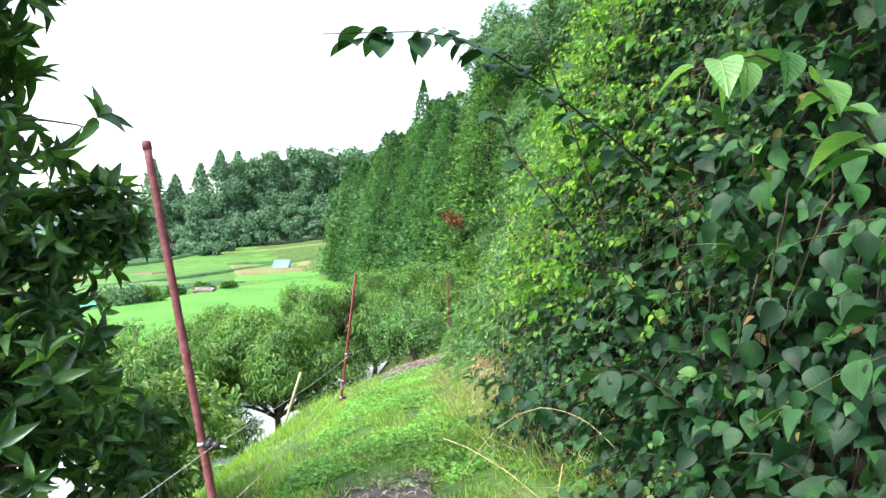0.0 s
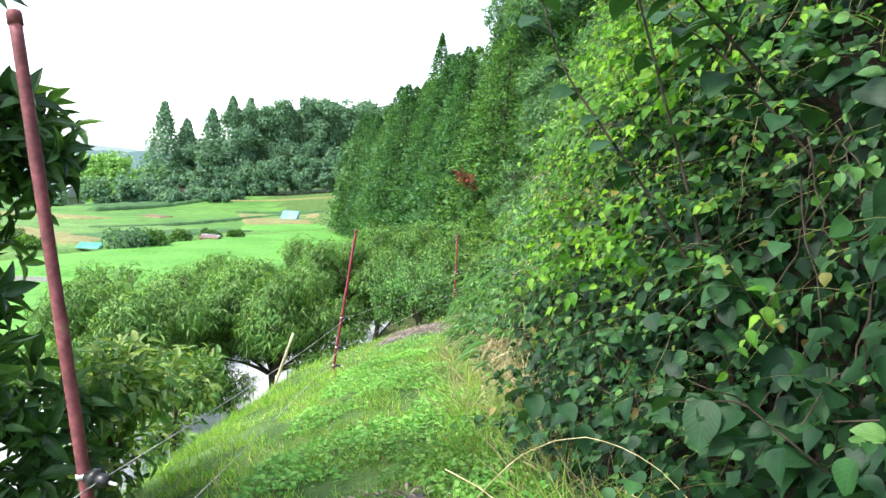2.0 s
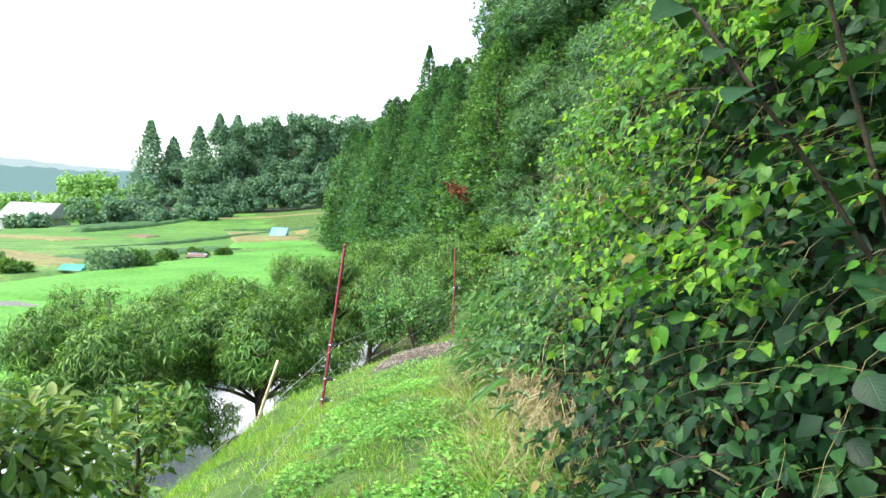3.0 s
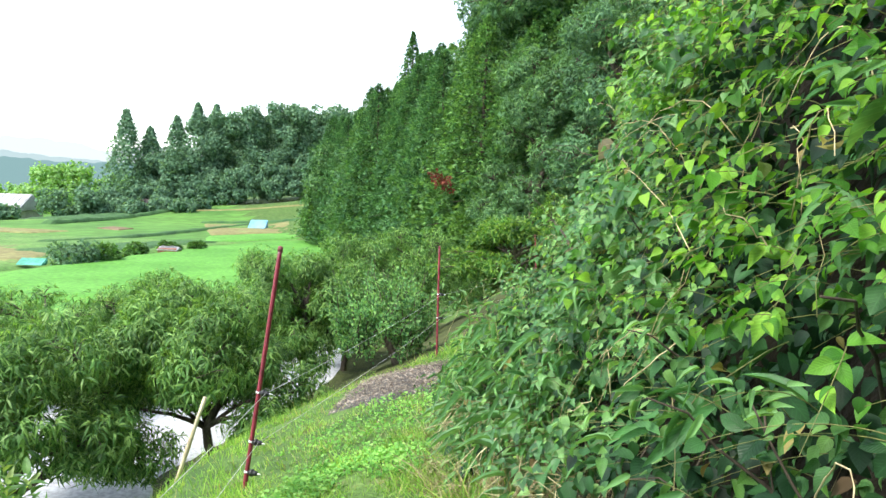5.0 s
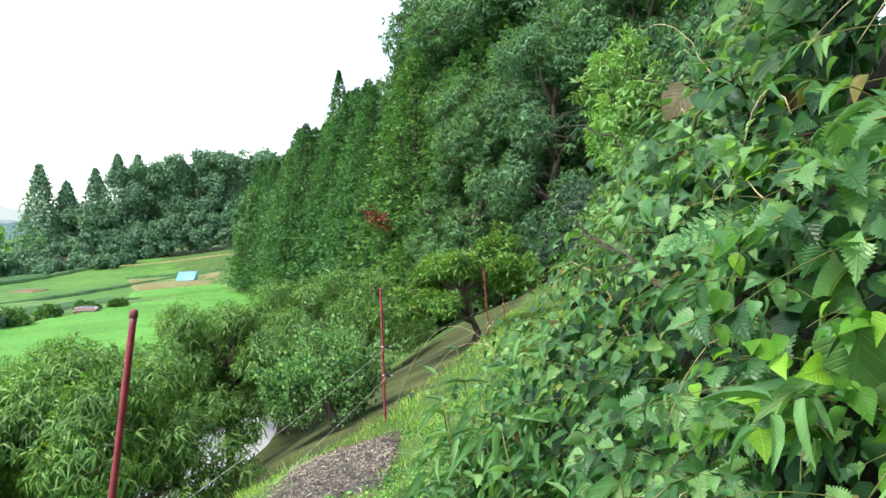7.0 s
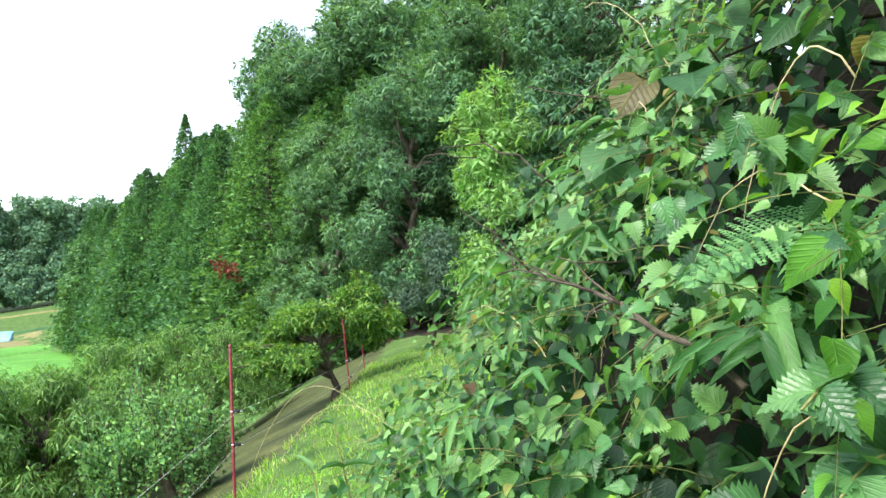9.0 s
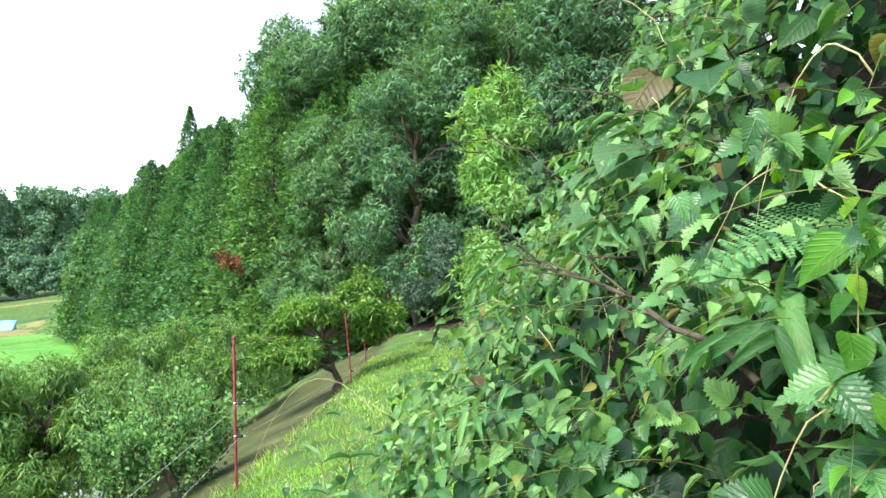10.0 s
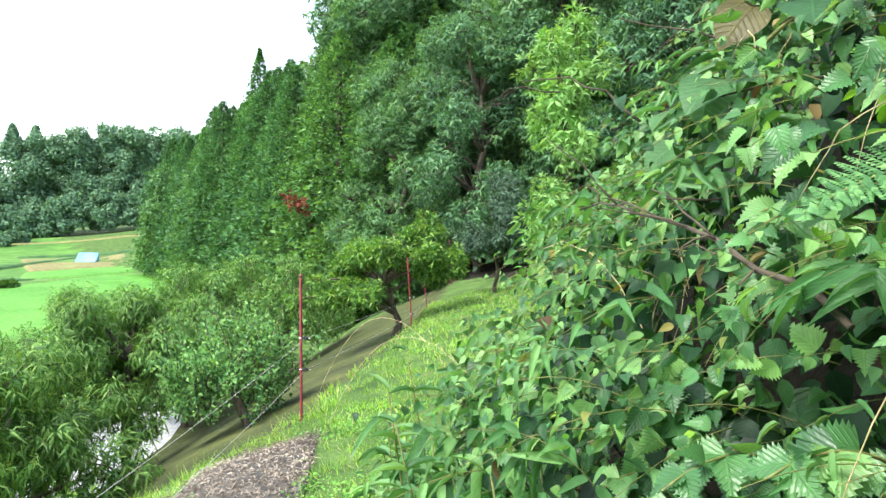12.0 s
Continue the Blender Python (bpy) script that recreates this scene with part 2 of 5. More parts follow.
M["field"] = surface("meadow_field", (0.05, 0.145, 0.022), (0.095, 0.215, 0.035), 0.06, 0.9, (0.15, 0.22, 0.06), 0.5, 0.5, 0.05)
M["plot"] = surface("dry_field_plot", (0.17, 0.15, 0.06), (0.2, 0.2, 0.075), 0.3, 0.9, (0.11, 0.22, 0.045), 2.0, 0.4, 0.05)
M["meadow"] = surface("mixed_meadow", (0.06, 0.15, 0.03), (0.115, 0.22, 0.05), 0.35, 0.9, (0.15, 0.14, 0.07), 3.0, 0.5, 0.06)
M["crop"] = surface("dark_crop_row", (0.025, 0.075, 0.025), (0.05, 0.125, 0.035), 0.6, 0.9, None, 4.0, 0.6, 0.1)
M["soil"] = surface("tilled_soil", (0.12, 0.085, 0.05), (0.2, 0.15, 0.09), 0.6, 0.95, None, 4.0, 0.6, 0.1)
M["blue_tarp"] = surface("pale_blue_sheet", (0.12, 0.3, 0.42), (0.22, 0.42, 0.52), 1.0, 0.5, None, 6.0, 0.2, 0.02)
M["green_tarp"] = surface("teal_sheet", (0.04, 0.25, 0.18), (0.1, 0.38, 0.28), 1.0, 0.5, None, 6.0, 0.2, 0.02)
M["roof_white"] = surface("pale_metal_roof", (0.3, 0.31, 0.32), (0.42, 0.43, 0.44), 0.6, 0.5, None, 5.0, 0.1, 0.01)
M["roof_dark"] = surface("brown_roof", (0.03, 0.024, 0.024), (0.06, 0.047, 0.045), 0.8, 0.8, None, 5.0, 0.3, 0.02)
M["plaster"] = surface("weathered_house_wall", (0.4, 0.38, 0.35), (0.55, 0.53, 0.5), 0.8, 0.9, None, 6.0, 0.1, 0.01)
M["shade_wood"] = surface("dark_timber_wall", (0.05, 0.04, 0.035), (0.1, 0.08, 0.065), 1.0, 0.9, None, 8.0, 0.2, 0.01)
M["red_sheet"] = surface("rusty_red_sheet", (0.3, 0.09, 0.06), (0.45, 0.18, 0.13), 1.0, 0.7, None, 6.0, 0.2, 0.01)
M["window"] = surface("dark_window", (0.03, 0.035, 0.04), (0.06, 0.065, 0.07), 1.0, 0.2, None, 6.0, 0.05, 0.005, spec=0.6)

# ---- mesh helpers ----
rng = np.random.default_rng(7)


def raw_mesh(name, verts, faces, smooth=False):
    """A mesh from an array of places and an array of faces with one corner count."""
    verts, faces = np.asarray(verts, np.float32), np.asarray(faces, np.int32)
    me = bpy.data.meshes.new(name)
    k = faces.shape[1]
    me.vertices.add(len(verts))
    me.vertices.foreach_set("co", verts.ravel())
    me.loops.add(faces.size)
    me.loops.foreach_set("vertex_index", faces.ravel())
    me.polygons.add(len(faces))
    me.polygons.foreach_set("loop_start", np.arange(0, faces.size, k, dtype=np.int32))
    me.polygons.foreach_set("loop_total", np.full(len(faces), k, dtype=np.int32))
    if smooth:
        me.polygons.foreach_set("use_smooth", np.ones(len(faces), dtype=bool))
    me.update(calc_edges=True)
    return me


def put_mesh(name, me, material, parent=None, label=""):
    ob = new(name, me)
    if material and not me.materials:
        me.materials.append(material)
    if parent:
        ob.parent = parent
    if label:
        ob["label"] = label
    return ob


def part(name, bm, material, parent, label=""):
    me = bpy.data.meshes.new(name)
    bm.to_mesh(me)
    bm.free()
    return put_mesh(name, me, material, parent, label)


def thing(name, at, label, category, group="", kind=""):
    ob = new(name)
    ob.location = at
    return tagged(ob, label, category, group, kind)


def unit(v):
    v = np.asarray(v, float)
    return v / np.maximum(np.linalg.norm(v, axis=-1, keepdims=True), 1e-9)


def strip_leaf(stations, widths, fold=0.25, curl=0.25, teeth=0.0):
    """A leaf along +y, one long: midrib and two margins, folded along the rib and curling down at its tip."""
    v, f = [(0, 0, 0)], []
    for i, (t, w) in enumerate(zip(stations, widths)):
        z = -curl * t * t
        push = teeth * (1 if i % 2 else -1)
        v += [(-w * (1 + push), t, z + fold * w), (0, t, z), (w * (1 + push), t, z + fold * w)]
    v.append((0, 1.0, -curl))
    f += [(0, 2, 1), (0, 3, 2)]
    k = len(stations)
    for i in range(k - 1):
        a, b = 1 + 3 * i, 4 + 3 * i
        f += [(a, a + 1, b + 1), (a, b + 1, b), (a + 1, a + 2, b + 2), (a + 1, b + 2, b + 1)]
    a, tip = 1 + 3 * (k - 1), 3 * k + 1
    f += [(a, a + 1, tip), (a + 1, a + 2, tip)]
    return np.array(v, float), np.array(f)


LEAF = {
    "ovate": strip_leaf([0.1, 0.35, 0.65, 0.88], [0.3, 0.5, 0.38, 0.14]),
    "serrate": strip_leaf([0.04, 0.13, 0.18, 0.28, 0.33, 0.43, 0.48, 0.58, 0.63, 0.74, 0.79, 0.89], [0.24, 0.43, 0.41, 0.52, 0.47, 0.52, 0.45, 0.46, 0.37, 0.34, 0.25, 0.16], 0.3, 0.4, 0.02),
    "long": strip_leaf([0.12, 0.35, 0.65, 0.85], [0.4, 0.5, 0.42, 0.22], 0.3, 0.45),
    "blade": (np.array([(-0.5, 0, 0), (0.5, 0, 0), (-0.4, 0.5, -0.04), (0.4, 0.5, -0.04), (0, 1, -0.25)], float), np.array([(0, 1, 3), (0, 3, 2), (2, 3, 4)])),
    "rhomb": (np.array([(0, 0, 0), (-0.5, 0.45, 0.1), (0.5, 0.45, 0.1), (0, 1, -0.15)], float), np.array([(0, 2, 1), (1, 2, 3)])),
}


def make_tuft(count, spread, droop, width, seed):
    """Leaves radiating from a twig's end, in one template."""
    r = np.random.default_rng(seed)
    v, f = [], []
    for i in range(count):
        a = 2 * math.pi * (i + r.uniform(-0.3, 0.3)) / count
        tilt = spread * r.uniform(0.6, 1.2)
        d = np.array([math.sin(tilt) * math.cos(a), math.cos(tilt), math.sin(tilt) * math.sin(a)])
        side = unit(np.cross(d, (0.2, 0.1, 1.0)))
        ln = r.uniform(0.7, 1.0)
        k = len(v)
        m = d * ln * 0.5
        e = d * ln + np.array([0, 0, -droop * ln])
        v += [(0, 0, 0), m - side * width, m + side * width, e]
        f += [(k, k + 2, k + 1), (k + 1, k + 2, k + 3)]
    return np.array(v, float), np.array(f)


LEAF["tuft"] = make_tuft(5, 1.1, 0.25, 0.12, 3)
LEAF["droop_tuft"] = make_tuft(5, 0.75, 0.5, 0.065, 4)
LEAF["spray"] = make_tuft(3, 0.75, 0.2, 0.2, 5)
def make_whorl(count, tilt, width, seed):
    """Curved pointed leaves set round the end of a twig, in one template."""
    r = np.random.default_rng(seed)
    tv, tf = strip_leaf([0.15, 0.4, 0.65, 0.85], [0.3, 0.5, 0.42, 0.2], 0.3, 0.35)
    vs, fs = [], []
    for i in range(count):
        a = 2 * math.pi * (i + r.uniform(-0.25, 0.25)) / count
        k = tilt * r.uniform(0.5, 1.3)
        d = np.array([math.sin(k) * math.cos(a), math.cos(k), math.sin(k) * math.sin(a)])
        side = unit(np.cross(d, (0.0, 1.0, 0.0)))
        up = np.cross(side, d)
        ln = r.uniform(0.7, 1.0)
        vs.append(side * tv[:, 0:1] * width * ln + d * tv[:, 1:2] * ln + up * tv[:, 2:3] * ln)
        fs.append(tf + i * len(tv))
    return np.vstack(vs), np.vstack(fs)


LEAF["whorl"] = make_whorl(6, 1.15, 0.33, 6)
LEAF["small"] = strip_leaf([0.4], [0.5], 0.25, 0.2)


def scatter_mesh(name, kind, pos, axis, up, length, width, seed=0):
    """One mesh of many leaves: each a copy of a template at pos, along axis, its face towards up."""
    tv, tf = LEAF[kind]
    n = len(pos)
    axis, up = unit(axis), unit(up)
    side = unit(np.cross(axis, up))
    nrm = np.cross(side, axis)
    length = np.broadcast_to(np.asarray(length, float), (n,))[:, None, None]
    width = np.broadcast_to(np.asarray(width, float), (n,))[:, None, None]
    x, y, z = tv[None, :, 0:1], tv[None, :, 1:2], tv[None, :, 2:3]
    v = pos[:, None, :] + side[:, None, :] * x * width + axis[:, None, :] * y * length + nrm[:, None, :] * z * length
    f = tf[None] + (np.arange(n) * len(tv))[:, None, None]
    me = raw_mesh(name, v.reshape(-1, 3), f.reshape(-1, 3), len(tv) > 6)
    if len(tv) > 6:
        uv = np.column_stack([tv[:, 0] + 0.5, tv[:, 1]]).astype(np.float32)[tf.ravel()]
        layer = me.uv_layers.new(name="blade")
        layer.data.foreach_set("uv", np.tile(uv, (n, 1)).ravel())
    return me


def tube_arrays(points, radii, sides=7):
    p = np.asarray(points, float)
    r = np.broadcast_to(np.asarray(radii, float), (len(p),))
    d = unit(np.gradient(p, axis=0))
    ref = np.array([0.31, 0.95, 0.05]) if abs(d[0][2]) > 0.5 else np.array([0.1, 0.05, 1.0])
    a = unit(np.cross(d, ref))
    b = np.cross(d, a)
    th = np.arange(sides) * 2 * math.pi / sides
    v = (p[:, None] + r[:, None, None] * (np.cos(th)[None, :, None] * a[:, None] + np.sin(th)[None, :, None] * b[:, None])).reshape(-1, 3)
    f = []
    for i in range(len(p) - 1):
        for j in range(sides):
            k = (j + 1) % sides
            f.append((i * sides + j, i * sides + k, (i + 1) * sides + k, (i + 1) * sides + j))
    n = len(v)
    v = np.vstack([v, p[0], p[-1]])
    for j in range(sides):
        k = (j + 1) % sides
        f.append((n, k, j, n))
        f.append((n + 1, (len(p) - 1) * sides + j, (len(p) - 1) * sides + k, n + 1))
    tri = []
    for q in f:
        if q[0] == q[3]:
            tri.append(q[:3])
        else:
            tri += [(q[0], q[1], q[2]), (q[0], q[2], q[3])]
    return v, np.array(tri)


def tubes_mesh(name, runs, sides=6):
    """One smooth mesh of several tapered tubes: runs of (points, radii)."""
    vs, fs, k = [], [], 0
    for points, radii in runs:
        v, f = tube_arrays(points, radii, sides)
        vs.append(v)
        fs.append(f + k)
        k += len(v)
    return raw_mesh(name, np.vstack(vs), np.vstack(fs), True)


def bend(a, b, sag, count=7, wob=0.0, r=None):
    """Points from a to b with an arch (sag > 0 arches up)."""
    t = np.linspace(0, 1, count)[:, None]
    p = np.asarray(a, float) * (1 - t) + np.asarray(b, float) * t
    p[:, 2] += sag * 4 * (t * (1 - t))[:, 0]
    if wob and r is not None:
        p[1:-1] += r.normal(0, wob, (count - 2, 3))
    return p


def box(bm, x0, y0, z0, x1, y1, z1, bevel=0.0):
    res = bmesh.ops.create_cube(bm, size=1.0, matrix=Matrix.Translation(((x0 + x1) / 2, (y0 + y1) / 2, (z0 + z1) / 2)) @ Matrix.Diagonal((x1 - x0, y1 - y0, z1 - z0, 1)))
    if bevel:
        edges = list({e for v in res["verts"] for e in v.link_edges})
        bmesh.ops.bevel(bm, geom=edges, offset=bevel, segments=2, affect="EDGES")
    return bm


# ---- the lie of the land ----
def curve_of(*pairs):
    xs, ys = [p[0] for p in pairs], [p[1] for p in pairs]
    return lambda y: np.interp(y, xs, ys)


path_x = curve_of((-60, -0.1), (9, -0.1), (11, -0.3), (12.5, 0.05), (13.9, 0.9), (22.2, 4.0), (26.8, 5.5), (40, 10.5), (90, 30))
face_lean = curve_of((-60, 0.3), (7.4, 0.3), (8.6, 0.55), (20, 0.6))
path_z = curve_of((-60, 2.2), (-5, 0.25), (0, 0.05), (3, -0.05), (5.6, -0.24), (8, -0.54), (11.2, -1.03), (12.6, -1.13), (13.9, -1.12), (22, -1.3), (27, -1.4), (40, -1.0), (90, 2))
face_x = curve_of((-60, 0.9), (2.2, 0.85), (2.9, 0.72), (3.5, 0.55), (4.1, 0.28), (6, 0.24), (7, 0.24), (7.6, 0.32), (8.4, 0.24), (9.0, 0.36), (10, 1.1), (12, 2.4), (14, 4.2), (22, 8.5), (40, 16), (90, 40))


def smooth(a, b, v):
    t = np.clip((v - a) / (b - a), 0, 1)
    return t * t * (3 - 2 * t)


def far_field(x, y):
    """The valley floor, which climbs in low steps towards the far wood."""
    floor = -4.8 - 0.2 * smooth(25, 40, y)
    floor = floor - 0.4 * smooth(62, 85, y) + smooth(112, 152, y) * (2.2 * smooth(-66, -40, x) + 1.8 * smooth(-42, -22, x))
    floor = floor - 2.0 * smooth(60, 76, -x) * smooth(95, 125, y)
    floor = floor - 3.0 * smooth(90, 260, -x)
    return floor


def land(x, y):
    x, y = np.asarray(x, float), np.asarray(y, float)
    s = x - path_x(y)
    left = np.maximum(-s, 0)
    near = 0.2 * left + 0.08 * left ** 2 + 0.5 * np.maximum(left - 2.2, 0)
    past = 0.25 * left + 0.03 * left ** 2 + 0.22 * smooth(0.95, 1.6, left)
    k = smooth(12.5, 17, y)
    z = path_z(y) - near * (1 - k) - past * k
    rise = np.maximum(x - face_x(y) - 0.36, 0)
    steep = np.minimum(rise, 1.15) / (face_lean(y) + 0.17) + np.maximum(rise - 1.15, 0) * 0.5
    gentle = 0.16 * np.maximum(s, 0) + np.minimum(rise, 1.6) * 1.2 + np.maximum(rise - 1.6, 0) * 0.45
    q = smooth(8.6, 10.5, y)
    z = z + 0.12 * np.maximum(s, 0) * (1 - q) + steep * (1 - q) + gentle * q
    floor = far_field(x, y)
    z = np.where(z > floor + 0.4, z, floor + 0.4 * np.exp(np.clip((z - floor - 0.4) / 0.4, -40, 0)))
    spur = np.maximum((x - 7) * 0.93 + (y - 32) * 0.37, 0) * smooth(22, 34, y)
    z = np.maximum(z, floor + np.minimum(spur * 0.62, 18 + spur * 0.05) * (1 - smooth(96, 128, y)))
    hill = smooth(145, 230, y) * smooth(-150, -20, x) * 4
    z = z + hill
    return np.minimum(z, 24 + 0 * z)


def graded(lo, hi, core_lo, core_hi, step, growth=1.13):
    core = list(np.arange(core_lo, core_hi + 1e-6, step))
    a, d = core[0], step
    while a > lo:
        d *= growth
        a -= d
        core.insert(0, a)
    a, d = core[-1], step
    while a < hi:
        d *= growth
        a += d
        core.append(a)
    return np.array(core)


gx = graded(-3000, 3000, -4.2, 3.0, 0.1, 1.10)
gy = graded(-400, 4000, 0.0, 15.0, 0.13, 1.06)
GX, GY = np.meshgrid(gx, gy, indexing="ij")
GZ = land(GX, GY)
near_mask = np.exp(-((GX / 8) ** 2) - ((GY - 8) / 14) ** 2)
bumps = np.array([noise.noise((a * 2.1, b * 2.1, 0.3)) * 0.035 + noise.noise((a * 7.0, b * 7.0, 5.1)) * 0.012 for a, b in zip(GX.ravel(), GY.ravel())]).reshape(GX.shape)
GZ = GZ + bumps * np.clip(near_mask * 2, 0, 1)
ni, nj = GX.shape
idx = np.arange(ni * nj).reshape(ni, nj)
quads = np.stack([idx[:-1, :-1], idx[1:, :-1], idx[1:, 1:], idx[:-1, 1:]], -1).reshape(-1, 4)
gverts = np.stack([GX, GY, GZ], -1).reshape(-1, 3)
gm = raw_mesh("ground", gverts, quads, True)
for key in ("ground", "earth", "shaded_moss", "field"):
    gm.materials.append(M[key])
cx, cy = gverts[quads].mean(1)[:, 0], gverts[quads].mean(1)[:, 1]
which = np.zeros(len(quads), np.int32)
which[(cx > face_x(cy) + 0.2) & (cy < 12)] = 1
which[(cy > 13.6) & (cy < 34) & (cx < path_x(cy) - 0.9) & (cx > -9)] = 2
which[(cy > 36) & (cx < -2) & ((cx - 7) * 0.93 + (cy - 32) * 0.37 < -2)] = 3
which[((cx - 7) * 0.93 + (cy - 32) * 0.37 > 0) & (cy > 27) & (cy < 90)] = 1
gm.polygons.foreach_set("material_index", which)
ground = new("ground", gm)
tagged(ground, "grassy hillside ground falling to a green valley floor", "ground", kind="structure")


def ground_z(x, y):
    return float(land(x, y))


# a pale concrete lane at the foot of the slope
lane = curve_of((8, -9.5), (16, -6.0), (24, -4.9), (34, -4.2), (44, -5.5))
ly = np.linspace(6, 44, 60)
lx = lane(ly)
lane_v, lane_f = [], []
for i, (a, b) in enumerate(zip(lx, ly)):
    for j, off in enumerate((-5.2, -2.2, 0.2, 2.0)):
        lane_v.append((a + off, b, -4.62 - (0.12 if j in (0, 3) else 0.0)))
for i in range(len(ly) - 1):
    for j in range(3):
        k = i * 4 + j
        lane_f.append((k, k + 1, k + 5, k + 4))
road = put_mesh("road", raw_mesh("road", lane_v, lane_f, True), M["concrete"])
tagged(road, "pale concrete farm lane below the orchard", "road", kind="structure")

# ---- fence ----
def along(a, b, t):
    return tuple(np.asarray(a) * (1 - t) + np.asarray(b) * t)


def fence_pole(top, foot, look_of, clips, label):
    """A slim coated steel pole with a cap and clamped black insulators at the given heights along it."""
    th = thing("fence_pole", foot, label, "fence pole", "poles of the wire fence")
    off = np.asarray(foot)
    t, f = np.asarray(top) - off, np.zeros(3)
    d = unit(t - f)
    low = f - d * 0.3
    n = 24
    pts = np.array([along(low, t, k / n) for k in range(n + 1)])
    rad = [0.0165 + (0.0012 if k % 5 == 0 else 0.0) for k in range(n + 1)]
    put_mesh("shaft", tubes_mesh("shaft", [(pts, rad)], 12), look_of, th)
    put_mesh("cap", tubes_mesh("cap", [([t - d * 0.03, t, t + d * 0.008, t + d * 0.012], [0.0195, 0.0195, 0.016, 0.006])], 12), M["rusty"], th, "worn pole cap")
    for h in clips:
        c = f + d * h
        side = unit(np.array([0.9, -0.35, 0.0]))
        ins = put_mesh("insulator", tubes_mesh("insulator", [([c + side * 0.012, c + side * 0.03, c + side * 0.032, c + side * 0.05, c + side * 0.052, c + side * 0.07, c + side * 0.09], [0.016, 0.016, 0.025, 0.026, 0.019, 0.019, 0.012])], 12), M["black"], th, "black plastic wire insulator")
        put_mesh("clamp", tubes_mesh("clamp", [([c - d * 0.006, c + d * 0.006], [0.021, 0.021])], 12), M["white_band"], ins, "white clamp band")
        put_mesh("hook", tubes_mesh("hook", [([c + side * 0.088, c + side * 0.118], [0.005, 0.004])], 6), M["white_band"], ins, "pale wire hook")
    return [tuple(off + f + d * h + unit(np.array([0.9, -0.35, 0.0])) * 0.06) for h in clips]


POLES = [
    ((-1.22, 2.75, 1.69), (-0.80, 2.56, -0.28), M["rusty"], (0.78, 0.53), "leaning maroon fence pole, faded and rusty at its top"),
    ((-1.19, 9.05, 0.69), (-1.38, 8.80, -1.14), M["pole"], (0.78, 0.42, 0.2), "maroon steel fence pole on the grassy bank"),
    ((0.10, 14.30, 0.31), (0.11, 14.1, -1.27), M["pole"], (0.86, 0.5), "maroon steel fence pole beyond the mat"),
    ((2.87, 22.26, 0.06), (2.99, 22.15, -1.8), M["pole"], (0.9, 0.5), "maroon steel fence pole by the dark orchard tree"),
    ((4.21, 26.85, -0.10), (4.36, 26.75, -1.85), M["pole"], (0.9, 0.5), "maroon steel fence pole near the wood"),
    ((6.4, 32.0, 0.2), (6.5, 31.9, -1.7), M["pole"], (0.9, 0.5), "maroon steel fence pole at the wood's edge"),
]
hooks = [fence_pole(*p) for p in POLES]
start_hooks = [(-1.0, -2.5, 0.95), (-0.95, -2.5, 0.65)]
wires = []
for level in (0, 1):
    line = [start_hooks[level]] + [h[level] for h in hooks]
    for a, b in zip(line[:-1], line[1:]):
        wires.append((a, b))
for a, b in wires:
    th = thing("fence_wire", a, "thin grey and white electric fence cord", "fence wire", "cords of the wire fence")
    put_mesh("cord", tubes_mesh("cord", [(bend((0, 0, 0), np.asarray(b) - np.asarray(a), -0.035, 14), 0.0019)], 5), M["cord"], th)

# a short split-bamboo stake on the bank
stake = thing("bamboo_stake", (-2.72, 10.8, -2.25), "weathered bamboo stake leaning on the bank", "stake")
sp = bend((-0.06, -0.02, -0.25), (0.37, 0.11, 1.18), 0.0, 9)
put_mesh("cane", tubes_mesh("cane", [(sp, [0.024, 0.022, 0.026, 0.022, 0.021, 0.025, 0.021, 0.02, 0.02])], 9), M["bamboo"], stake)

# ---- mats on the path ----
def rubber_mat(corners, label, ribs):
    """A ribbed rubber mat lying on the ground between four corners (near left, near right, far right, far left)."""
    c = [np.asarray(p, float) for p in corners]
    th = thing("rubber_mat", (*c[0], ground_z(*c[0])), label, "mat", "mats on the path")
    nu, nv = ribs, 14
    v, f = [], []
    for j in range(nv + 1):
        for i in range(2 * nu + 1):
            u, w = i / (2 * nu), j / nv
            p = (c[0] * (1 - u) + c[1] * u) * (1 - w) + (c[3] * (1 - u) + c[2] * u) * w
            p = p + 0.02 * np.array([noise.noise((p[0] * 2, p[1] * 2, 1.0)), noise.noise((p[0] * 2, p[1] * 2, 7.0))])
            z = ground_z(*p) + 0.03 + (0.006 if i % 2 else 0.0) + 0.012 * noise.noise((p[0] * 3, p[1] * 3, 2))
            if i in (0, 2 * nu) or j in (0, nv):
                z -= 0.055
            v.append((p[0] - c[0][0], p[1] - c[0][1], z - ground_z(*c[0])))
    w2 = 2 * nu + 1
    for j in range(nv):
        for i in range(2 * nu):
            f.append((j * w2 + i, j * w2 + i + 1, (j + 1) * w2 + i + 1, (j + 1) * w2 + i))
    put_mesh("sheet", raw_mesh("sheet", v, f), M["rubber"], th)
    return c


mat_far = rubber_mat([(-1.06, 10.55), (0.02, 10.78), (0.26, 12.85), (-0.87, 12.9)], "grey ribbed rubber mat strewn with straw and chips", 34)
mat_near = rubber_mat([(-0.85, 2.5), (0.02, 2.5), (-0.08, 3.92), (-0.62, 3.86)], "dark worn rubber mat half grown over with grass", 30)


